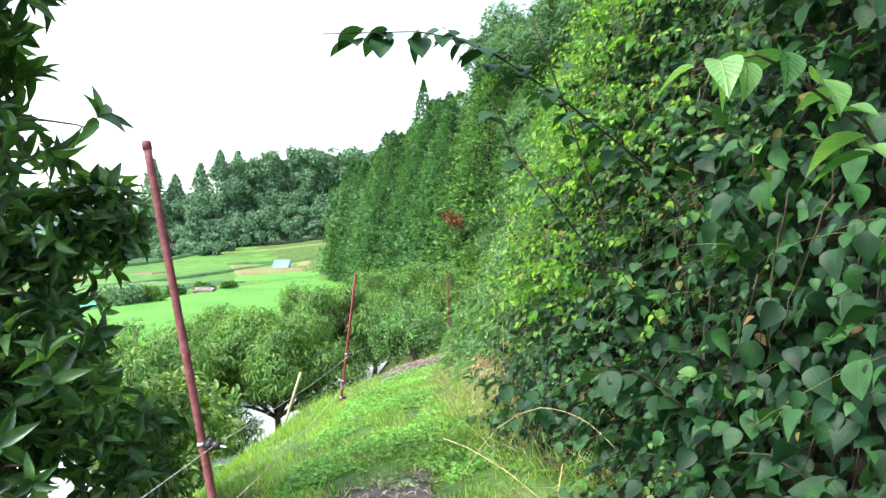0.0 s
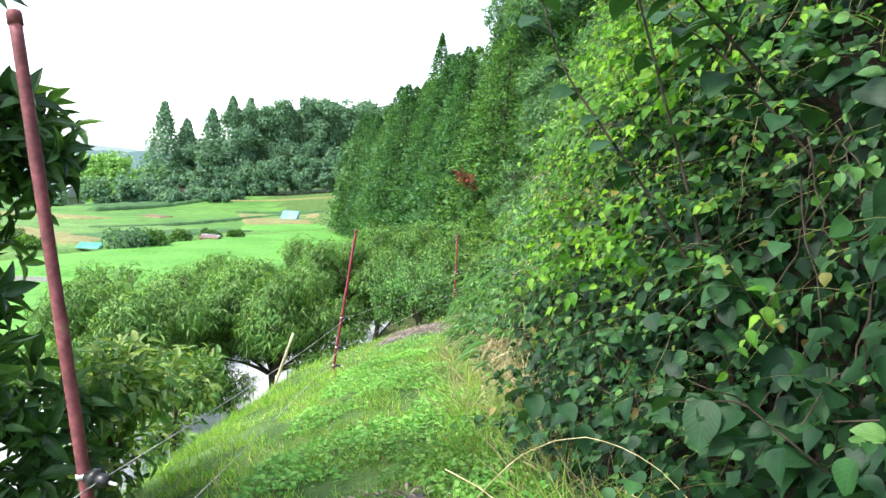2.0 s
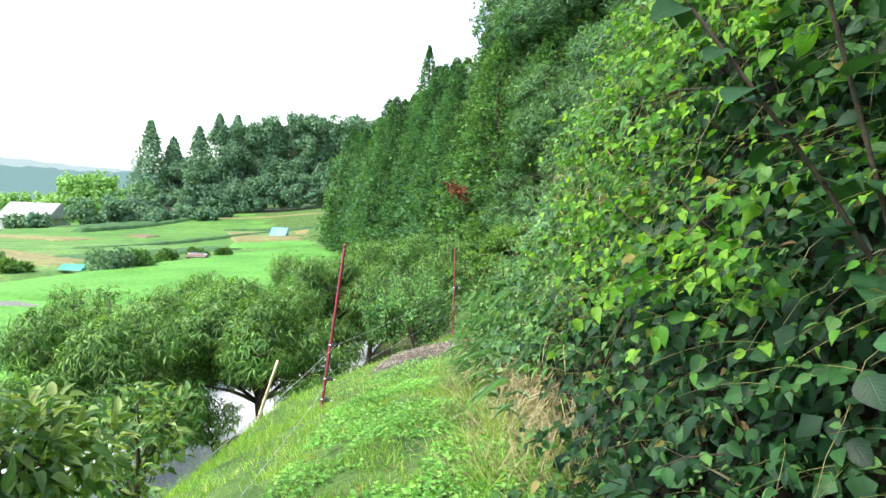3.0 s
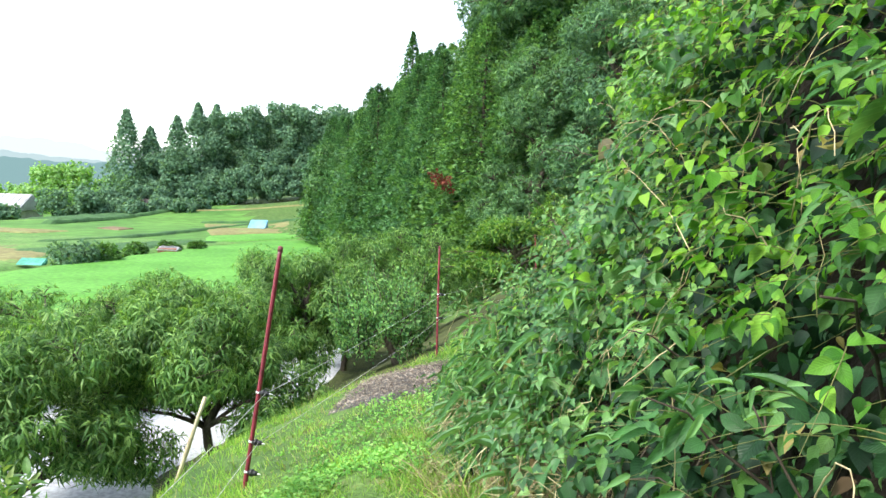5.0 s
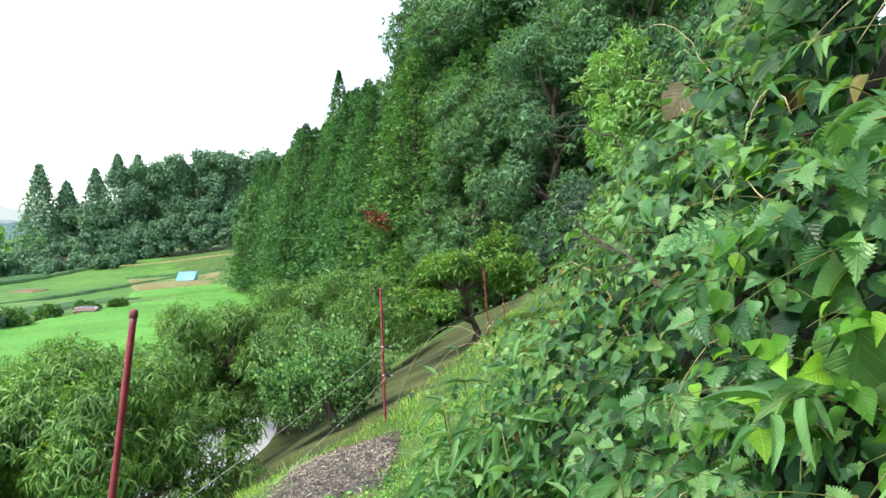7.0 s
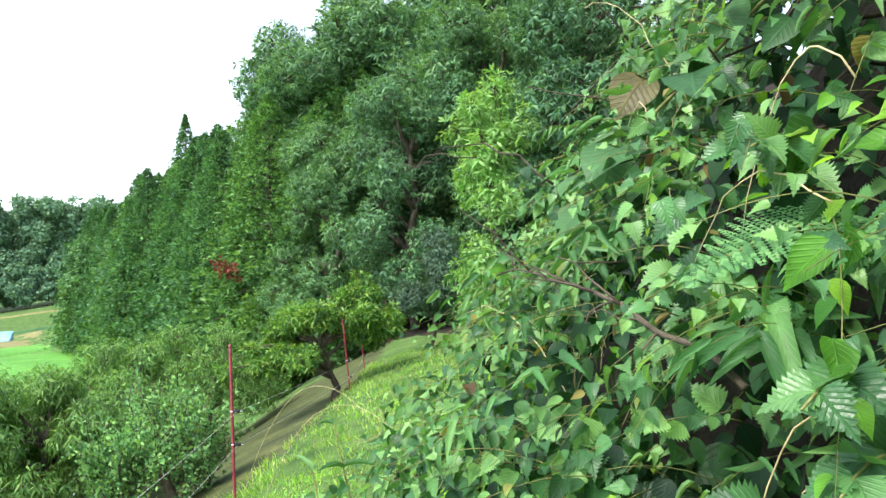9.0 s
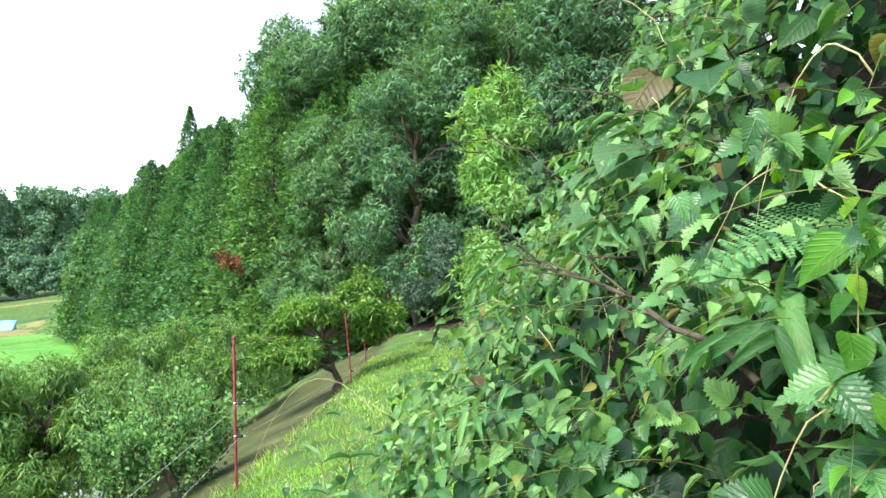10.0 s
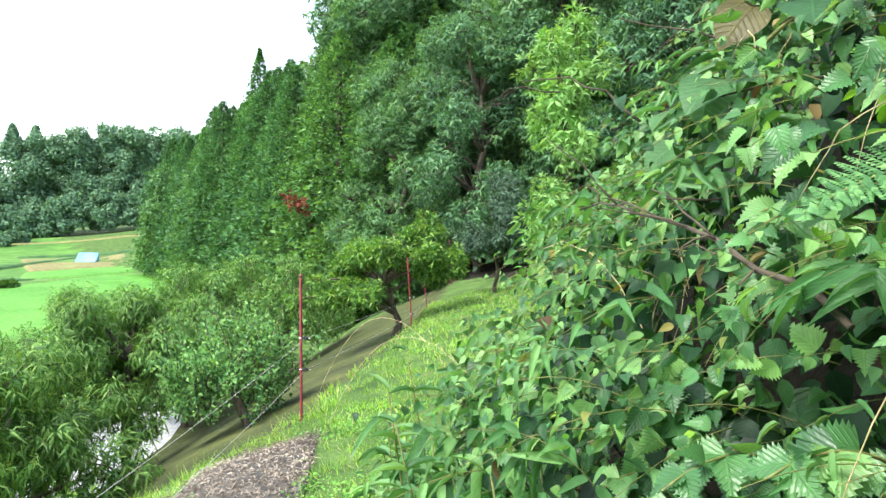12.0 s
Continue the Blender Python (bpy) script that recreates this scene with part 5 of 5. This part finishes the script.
for y, h, out in NETTLE_SPOTS:
    x = float(face_x(y) + face_lean(y) * h)
    z = float(path_z(y)) + h
    nettle((x + 0.16, y + 0.08, z - 0.08), (x - out - 0.12 + r.normal(0, 0.02), y + r.normal(-0.06, 0.05), z + r.uniform(-0.02, 0.05)), r, 5, 2)

# the big-leaved vine
vine = thing("large_leaved_vine", (0.95, 7.6, 1.2), "climbing vine with large rounded green and browning leaves", "vine")
vp = [(0.0, 0.3, -0.15), (-0.05, 0.1, 0.02), (-0.1, -0.05, 0.15), (-0.06, -0.22, 0.25), (0.0, -0.4, 0.38), (0.1, -0.5, 0.6)]
put_mesh("stem", tubes_mesh("stem", [(np.array(vp), np.linspace(0.006, 0.003, 6))], 6), M["stem"], vine)
r = np.random.default_rng(302)
for i in range(24):
    k = r.uniform(0, 4.99)
    p = np.asarray(vp[int(k)]) * (1 - k % 1) + np.asarray(vp[int(k) + 1]) * (k % 1) + r.normal(0, 0.06, 3) + np.array([-0.04, 0, 0])
    leaf_on(vine, KUDZU[i % 3], p, np.array([-0.55, -0.25, -0.5]) + r.normal(0, 0.35, 3), np.array([-0.55, -0.45, 0.7]) + r.normal(0, 0.25, 3))

# bamboo grass at the foot of the bank
def bamboo_grass(at, r, n, h):
    th = thing("bamboo_grass", at, "bamboo grass with long glossy green blades", "plant", "bamboo grass by the path")
    top = np.array([r.normal(-0.12, 0.05), r.normal(-0.02, 0.05), h])
    pts = bend((0, 0, -0.05), top, 0.0, 7)
    put_mesh("stem", tubes_mesh("stem", [(pts, np.linspace(0.004, 0.002, 7))], 6), M["stem"], th)
    for i in range(n):
        k = 0.45 + 0.55 * (i + 1) / n
        a = i * 2.4 + r.uniform(-0.4, 0.4)
        ax = np.array([math.cos(a) * 0.9 - 0.25, math.sin(a) * 0.9, r.uniform(-0.35, 0.45)])
        leaf_on(th, SASA[int(r.integers(3))], pts[min(6, int(k * 6))], ax, (0.1, -0.1, 1.0))
    return th


r = np.random.default_rng(303)
for x, y, h in [(0.28, 8.3, 0.42), (0.32, 8.0, 0.5), (0.26, 8.7, 0.35), (0.4, 7.75, 0.65), (0.3, 7.5, 0.5), (0.36, 7.2, 0.55), (0.45, 7.0, 0.75), (0.28, 8.5, 0.6), (0.44, 8.3, 0.85), (0.5, 7.6, 0.9), (0.24, 7.9, 0.3), (0.3, 6.9, 0.4), (0.3, 9.0, 0.3), (0.35, 8.9, 0.7), (0.5, 9.2, 0.7), (0.3, 6.4, 0.35), (0.34, 5.7, 0.35), (0.44, 7.22, 0.72), (0.5, 7.08, 0.85), (0.38, 7.45, 0.62), (0.42, 7.9, 0.8), (0.25, 8.15, 0.55), (0.34, 8.75, 0.85)]:
    x += 0.0 if y > 7.3 else 0.06
    bamboo_grass((x, y, ground_z(x, y)), r, 8, h)

# tall herbs with whorls of narrow leaves
HERB = [leaf_mesh("leaf", "long", s, s * 0.24, M["herb"]) for s in (0.07, 0.1, 0.13)]


def herb(at, r, h, n):
    th = thing("herb", at, "upright herb with narrow pointed green leaves", "plant", "herbs by the path")
    top = np.array([r.normal(-0.1, 0.04), r.normal(-0.05, 0.05), h])
    pts = bend((0.08, 0, -0.05), top, 0.0, 9)
    put_mesh("stem", tubes_mesh("stem", [(pts, np.linspace(0.0045, 0.002, 9))], 6), M["stem"], th)
    for i in range(n):
        k = 0.3 + 0.7 * (i + 1) / n
        a = i * 2.4
        ax = np.array([math.cos(a), math.sin(a), 0.25 + 0.5 * (k > 0.9)]) + r.normal(0, 0.15, 3)
        leaf_on(th, HERB[int(min(2, max(0, 3.4 * (1.15 - k) + r.uniform(0, 1.2))))], pts[min(8, int(k * 8))], ax, (-0.1, -0.1, 1.0))


r = np.random.default_rng(309)
for x, y, h in [(0.26, 7.95, 0.95), (0.2, 8.3, 0.7), (0.18, 8.6, 0.5), (0.34, 7.6, 0.9), (0.2, 8.15, 1.05), (0.38, 7.3, 0.8), (0.3, 8.9, 0.8), (0.38, 8.6, 1.1), (0.36, 6.9, 0.7), (0.15, 8.0, 0.45)]:
    x += 0.05
    herb((x, y, ground_z(x, y)), r, h, 15)

# a fern frond
def fern(at, tip, pairs, r):
    th = thing("fern", at, "green feathery fern frond on the bank", "fern")
    t = np.asarray(tip) - np.asarray(at)
    pts = bend((0, 0, 0), t, 0.04, pairs)
    frond = put_mesh("rachis", tubes_mesh("rachis", [(pts, np.linspace(0.002, 0.0008, pairs))], 5), M["stem"], th)
    d = unit(t)
    s = unit(np.cross(d, (-0.4, -0.4, 1)))
    ps, ax = [], []
    for i in range(2, pairs):
        k = i / pairs
        ln = 0.085 * math.sin(math.pi * (0.18 + 0.8 * k)) * 1.0
        for sign in (-1, 1):
            for j in range(9):
                q = pts[i] + sign * s * ln * j / 9 + d * ln * 0.25 * j / 9
                for way in (-1, 1):
                    ps.append(q)
                    ax.append((sign * s * 0.5 + d * way) * (0.018 * (1 - j / 11)))
    ps, ax = np.array(ps), np.array(ax)
    put_mesh("leaflet", scatter_mesh("leaflet", "rhomb", ps, ax, np.tile((-0.4, -0.4, 1.0), (len(ps), 1)), np.linalg.norm(ax, axis=1), 0.009), M["fern"], th)


r = np.random.default_rng(304)
fern((0.8, 6.97, 1.04), (0.53, 7.07, 0.985), 19, r)
fern((1.02, 7.0, 1.16), (0.72, 6.72, 1.0), 18, r)
fern((1.05, 6.8, 1.42), (0.75, 6.6, 1.36), 16, r)

# bare twigs and dry stems
def branch_thing(name, runs, material, label, category, group=""):
    a = np.asarray(runs[0][0][0])
    th = thing(name, tuple(a), label, category, group)
    for k, (p, q) in enumerate(runs):
        piece = "stem" if k == 0 else "side_stem"
        put_mesh(piece, tubes_mesh(piece, [(np.asarray(p) - a, q)], 6), material, th)
    return th


r = np.random.default_rng(305)
runs = [(bend((0.58, 7.04, 0.84), (0.57, 7.82, 1.0), 0.05, 10, 0.006, r), np.linspace(0.006, 0.002, 10))]
for k in range(9):
    p = runs[0][0][2 + k % 7]
    runs.append((bend(p, p + np.array([r.normal(-0.06, 0.04), r.normal(0.1, 0.06), r.normal(0.04, 0.07)]), 0.01, 5, 0.006, r), np.linspace(0.0025, 0.001, 5)))
branch_thing("dead_twig", runs, M["bark"], "bare brown dead twig across the leaves", "twig")
runs = [(bend((1.0, 8.3, 1.3), (0.75, 8.75, 1.5), 0.05, 8, 0.01, r), np.linspace(0.005, 0.0015, 8)), (bend((0.85, 8.6, 1.44), (0.62, 8.85, 1.42), 0.03, 6, 0.01, r), np.linspace(0.003, 0.001, 6))]
branch_thing("dead_twig", runs, M["twig"], "thin dry twig reaching out of the bank", "twig")
for a, b, sag in [((0.95, 6.74, 1.75), (0.83, 6.76, 1.28), 0.0), ((0.98, 6.7, 1.8), (0.88, 6.72, 1.3), 0.03), ((0.94, 6.62, 1.75), (0.8, 6.66, 1.26), -0.02), ((0.84, 6.8, 1.3), (0.76, 6.75, 0.8), 0.0)]:
    branch_thing("dry_stem", [(bend(a, b, sag, 9, 0.002, r), np.linspace(0.001, 0.0007, 9))], M["stalk"], "pale dry plant stem hanging in the bank growth", "stem", "dry stems")
for _ in range(34):
    y = r.uniform(4.8, 8.6)
    h = r.uniform(0.25, 2.2)
    x = float(face_x(y) + face_lean(y) * h)
    a = np.array([x + 0.02, y, float(path_z(y)) + h])
    b = a + np.array([r.uniform(-0.2, 0.02), r.normal(-0.05, 0.3), r.uniform(-0.3, 0.28)])
    line = bend(a, b, r.uniform(-0.02, 0.16), 10, 0.004, r)
    if clear_of_path(line, 0.5).all():
        branch_thing("dry_stem", [(line, np.linspace(0.0017, 0.0008, 10))], M["stalk"], "pale dry plant stem arching out of the bank", "stem", "dry stems")
for a, b, sag in [((0.1, 12.9, -1.15), (1.0, 10.6, -0.1), 0.75), ((0.25, 12.6, -1.15), (1.05, 10.2, -0.05), 0.62), ((0.05, 3.5, -0.08), (0.72, 2.75, 0.42), 0.3), ((0.0, 3.1, 0.35), (0.55, 2.6, 0.1), 0.06)]:
    branch_thing("arching_stalk", [(bend(a, b, sag, 16, 0.002, r), np.linspace(0.002, 0.001, 16))], M["stalk"], "long pale dry grass stalk arching over", "stalk", "arching stalks")

# withered vines hanging in the hollow of the shrub, and a weathered stake at its foot
runs = []
for _ in range(26):
    y = r.uniform(1.9, 3.2)
    h = r.uniform(1.1, 1.9)
    x = float(face_x(y) + face_lean(y) * h) - r.uniform(-0.05, 0.12)
    a = np.array([x, y, float(path_z(y)) + h])
    runs.append((bend(a, a + np.array([r.uniform(-0.12, 0.05), r.normal(0, 0.16), -r.uniform(0.25, 0.7)]), r.uniform(-0.06, 0.08), 9, 0.008, r), np.linspace(0.0035, 0.0015, 9)))
branch_thing("withered_vine", runs, M["twig"], "tangle of withered brown vines hanging in the shrub", "vine")
stake = thing("wooden_stake", (0.64, 1.12, ground_z(0.64, 1.12)), "short weathered red-brown wooden stake at the bank's foot", "stake")
tall = 0.86 - ground_z(0.64, 1.12)
put_mesh("shaft", tubes_mesh("shaft", [(bend((0, 0, -0.15), (0.1, 0.03, tall), 0.0, 7, 0.002, r), [0.026, 0.025, 0.026, 0.024, 0.025, 0.024, 0.02])], 8), M["red_wood"], stake)

# the shrub with a visible stem, and its boughs over the path
def bough(name, line, n, meshes, r, label, category, droop=0.3, rad=0.008, group="", spread=0.05):
    pts = np.asarray(line, float)
    th = thing(name, tuple(pts[0]), label, category, group)
    q = pts - pts[0]
    t = np.linspace(0, len(q) - 1, 14)
    fine = np.column_stack([np.interp(t, np.arange(len(q)), q[:, k]) for k in range(3)])
    put_mesh("stem", tubes_mesh("stem", [(fine, np.linspace(rad * 0.7, rad * 0.25, 14))], 7), M["twig"], th)
    d = unit(np.gradient(fine, axis=0))
    for i in range(n):
        k = 2 + (i * 11) // n
        s = unit(np.cross(d[k], (0, 0, 1))) * (1 if i % 2 else -1)
        ax = s + d[k] * 0.6 + np.array([0, 0, -droop]) + r.normal(0, 0.3, 3)
        leaf_on(th, meshes[int(r.integers(len(meshes)))], fine[k] + r.normal(0, spread * 0.3, 3), ax, np.array([0, -0.2, 1]) + r.normal(0, 0.2, 3))
    return th


r = np.random.default_rng(306)
BOUGH = "shrub bough with broad green leaves leaning over the path"
bough("shrub_bough", [(1.1, 3.45, 0.5), (1.0, 3.44, 0.85), (0.92, 3.47, 1.14), (0.62, 3.47, 2.0), (0.45, 3.4, 2.4)], 22, BROAD, r, BOUGH, "shrub", 0.5, 0.014, "shrub boughs")
bough("shrub_bough", [(0.95, 3.35, 0.9), (0.7, 3.42, 1.3), (0.36, 3.5, 1.75), (0.25, 3.6, 2.1)], 20, BROAD, r, BOUGH, "shrub", 0.5, 0.011, "shrub boughs")
bough("shrub_bough", [(0.9, 2.9, 1.6), (0.45, 2.6, 1.85), (0.16, 2.4, 1.98), (-0.06, 2.25, 2.0), (-0.36, 2.0, 1.92)], 40, BROAD[:2], r, BOUGH, "shrub", 0.4, 0.007, "shrub boughs")
bough("shrub_bough", [(1.0, 1.3, 1.2), (0.75, 1.15, 1.5), (0.5, 1.05, 1.62), (0.36, 1.02, 1.58)], 16, FRESH, r, "leafy shoot with fresh bright leaves beside the path", "shrub", 0.6, 0.006, "shrub boughs")
bough("shrub_bough", [(1.0, 2.6, 0.6), (0.8, 2.75, 0.75), (0.62, 2.8, 0.72)], 10, BROAD[1:], r, BOUGH, "shrub", 0.3, 0.006, "shrub boughs")
bough("shrub_bough", [(0.6, 3.6, 0.3), (0.4, 3.5, 0.5), (0.24, 3.42, 0.58)], 6, BROAD[1:], r, BOUGH, "shrub", 0.6, 0.005, "shrub boughs")
bough("shrub_bough", [(1.1, 3.0, 1.4), (0.8, 3.1, 1.75), (0.5, 3.1, 1.95)], 14, BROAD, r, BOUGH, "shrub", 0.5, 0.008, "shrub boughs")

# mid-distance bright bush behind the bank's end
r = np.random.default_rng(307)
tree("light_bush", r, 3.0, 0.03, blob_set(r, 26, 0.44, 1.3, 3.8, 0.2, 1.1), "tuft", M["bamboo_leaf"], 1500, 0.1, 0.12, 0.3, "light green leafy bush behind the bank", "bush", shell=0.2, at=(2.66, 12.6, ground_z(2.66, 12.6)))

# ---- growth left of the path ----
r = np.random.default_rng(308)
gx, gy = -2.6, 3.95
gz = ground_z(gx, gy)
lb = [((-2.3, 4.0, 1.3), 0.42), ((-2.15, 3.2, 1.85), 0.5), ((-2.2, 3.0, 2.4), 0.45), ((-2.4, 3.0, 3.0), 0.5), ((-2.95, 4.0, 1.2), 0.55), ((-2.8, 3.4, 2.2), 0.6), ((-2.5, 4.05, 0.85), 0.36), ((-3.05, 3.9, 0.45), 0.5), ((-2.7, 3.0, 3.6), 0.55), ((-2.1, 4.1, 1.4), 0.3), ((-2.6, 3.6, 0.1), 0.4), ((-2.2, 3.6, 0.55), 0.36), ((-2.3, 3.4, 0.05), 0.42), ((-2.15, 3.9, 0.15), 0.34), ((-2.9, 3.2, 0.9), 0.5), ((-1.95, 4.2, 0.0), 0.24), ((-2.05, 4.0, -0.35), 0.26), ((-2.1, 4.4, -0.7), 0.28)]
lb = [((c[0] - gx, c[1] - gy, c[2] - gz), (e, e, e * 0.85)) for c, e in lb]
tree("glossy_tree", r, 3.6 - gz, 0.07, lb, "whorl", M["tree_left"], 1250, 0.18, 0.18, -0.25, "dark leafy tree with glossy pointed leaves below the path", "tree", lean=(-0.1, 0.0), shell=0.35, gaps=0.2, at=(gx, gy, gz))
for x, y, top, w in ((-2.05, 4.9, 0.32, 0.6), (-2.95, 8.0, -0.45, 0.55)):
    z = ground_z(x, y)
    h = top - z
    lb = [((r.normal(0, w * 0.4), r.normal(0, w * 0.4), h * r.uniform(0.25, 0.8)), (w * 0.5, w * 0.5, h * 0.22)) for _ in range(8)]
    tree("young_shrub", r, h * 0.8, 0.03, lb, "long", M["young"], 1100, 0.1, 0.04, 0.0, "young shrub with pale yellow-green shoot tips", "bush", "young shrubs on the slope", shell=0.3, at=(x, y, z))

# ---- grass and weeds ----
def blades(name, n, region, h0, h1, w, material, label, seed, keep=None, lean_out=0.25):
    r = np.random.default_rng(seed)
    x = r.uniform(region[0], region[2], n)
    y = r.uniform(region[1], region[3], n)
    ok = keep(x, y) if keep else np.ones(n, bool)
    x, y = x[ok], y[ok]
    tuft = np.array([noise.noise((a * 3, b * 3, 8)) for a, b in zip(x, y)])
    ok = r.random(len(x)) < 0.45 + 1.3 * tuft
    x, y, tuft = x[ok], y[ok], tuft[ok]
    m = len(x)
    pos = np.column_stack([x, y, land(x, y) - 0.01])
    ax = np.column_stack([r.normal(-0.1, lean_out + 0.2, m), r.normal(-0.05, lean_out + 0.2, m), np.ones(m)])
    up = np.column_stack([r.normal(0, 1, (m, 2)), np.full(m, 0.3)])
    ln = r.uniform(h0, h1, m) * (1 + 0.7 * tuft)
    ob = put_mesh(name, scatter_mesh(name, "blade", pos, ax, up, ln, r.uniform(0.6, 1.3, m) * w), material)
    tagged(ob, label, "grass", kind="stuff")


def off_mats(x, y):
    near = (x > -0.62 + 0.12 * np.sin(y * 9)) & (x < -0.18 + 0.1 * np.sin(y * 7)) & (y > 2.4) & (y < 3.62 + 0.1 * np.sin(x * 11))
    far = (x > -0.92 + 0.09 * (y - 10.6) + 0.06 * np.sin(y * 13)) & (x < -0.1 + 0.12 * (y - 10.6) + 0.1 * np.sin(y * 8) * np.sin(y * 3.1)) & (y > 10.74 + 0.06 * np.sin(x * 12)) & (y < 12.75 + 0.05 * np.sin(x * 15))
    return ~near & ~far & (x < face_x(y) + 0.15)


blades("path_grass", 52000, (-2.6, 1.6, 0.5, 9.0), 0.025, 0.1, 0.0055, M["grass"], "short bright green grass on the path and bank", 401, off_mats)
blades("bank_grass", 26000, (-3.4, 7.0, 1.2, 14.4), 0.04, 0.1, 0.007, M["grass"], "bright green grass on the bank round the mat", 402, off_mats)
blades("slope_grass", 44000, (-1.0, 12.8, 8.0, 27.0), 0.06, 0.13, 0.014, M["grass"], "sunlit grass on the slope beyond the mat", 403, lambda x, y: (x > path_x(y) - 1.1) & (x < face_x(y)))
blades("lip_grass", 6500, (-3.2, 4.0, 1.0, 14.6), 0.1, 0.2, 0.007, M["grass"], "taller grass along the edge of the bank", 404, lambda x, y: off_mats(x, y) & (((x < path_x(y) - 1.3) & (x > path_x(y) - 2.6)) | ((y > 12.6) & (x < 0.6) & (x > -1.6))))
blades("dry_grass", 8500, (-0.35, 3.2, 1.0, 10.2), 0.1, 0.36, 0.0045, M["straw"], "dry straw-coloured grass at the foot of the bank", 405, lambda x, y: (x > face_x(y) - 0.08 - 0.28 * smooth(4.6, 5.6, y) - 0.1 * np.sin(y * 5)) & (x < face_x(y) + 0.6), 0.9)
blades("scattered_straw", 20000, (-1.8, 2.0, 0.5, 13.5), 0.03, 0.09, 0.004, M["straw"], "withered grass scattered over the path", 408, off_mats, 1.6)
blades("bank_foot_grass", 10000, (-0.3, 3.2, 1.0, 10.2), 0.1, 0.3, 0.006, M["grass"], "long green grass at the foot of the bank", 407, lambda x, y: (x > face_x(y) - 0.2) & (x < face_x(y) + 0.3), 0.6)
blades("grass_tuft", 500, (-0.12, 4.2, 0.3, 4.8), 0.12, 0.26, 0.006, M["grass"], "tuft of long grass beside the worn mat", 406, lambda x, y: (x - 0.08) ** 2 + (y - 4.5) ** 2 < 0.04, 0.5)


def weeds(name, n, region, size, material, label, seed, keep):
    r = np.random.default_rng(seed)
    x, y = r.uniform(region[0], region[2], n), r.uniform(region[1], region[3], n)
    patch = np.array([noise.noise((a * 1.4, b * 1.4, 2)) + 0.4 * noise.noise((a * 5, b * 5, 2)) for a, b in zip(x, y)])
    ok = keep(x, y) & (patch > -0.12)
    x, y, patch = x[ok], y[ok], patch[ok]
    m = len(x)
    pos = np.column_stack([x, y, land(x, y) + r.uniform(0.0, 0.05, m) + 0.05 * np.maximum(patch, 0)])
    a = r.random(m) * 2 * math.pi
    ax = np.column_stack([np.cos(a), np.sin(a), r.normal(0.1, 0.3, m)])
    up = np.column_stack([r.normal(0, 0.4, (m, 2)), np.ones(m)])
    s = r.uniform(0.6, 1.3, m) * size
    ob = put_mesh(name, scatter_mesh(name, "small", pos, ax, up, s, s * 0.8), material)
    tagged(ob, label, "weeds", kind="stuff")


weeds("clover", 17000, (-1.1, 3.6, 0.45, 8.6), 0.032, M["clover"], "patches of clover and low weeds on the path", 411, off_mats)
weeds("clover", 9000, (-1.3, 8.0, 1.0, 13.0), 0.03, M["clover"], "low weeds round the far mat", 412, off_mats)
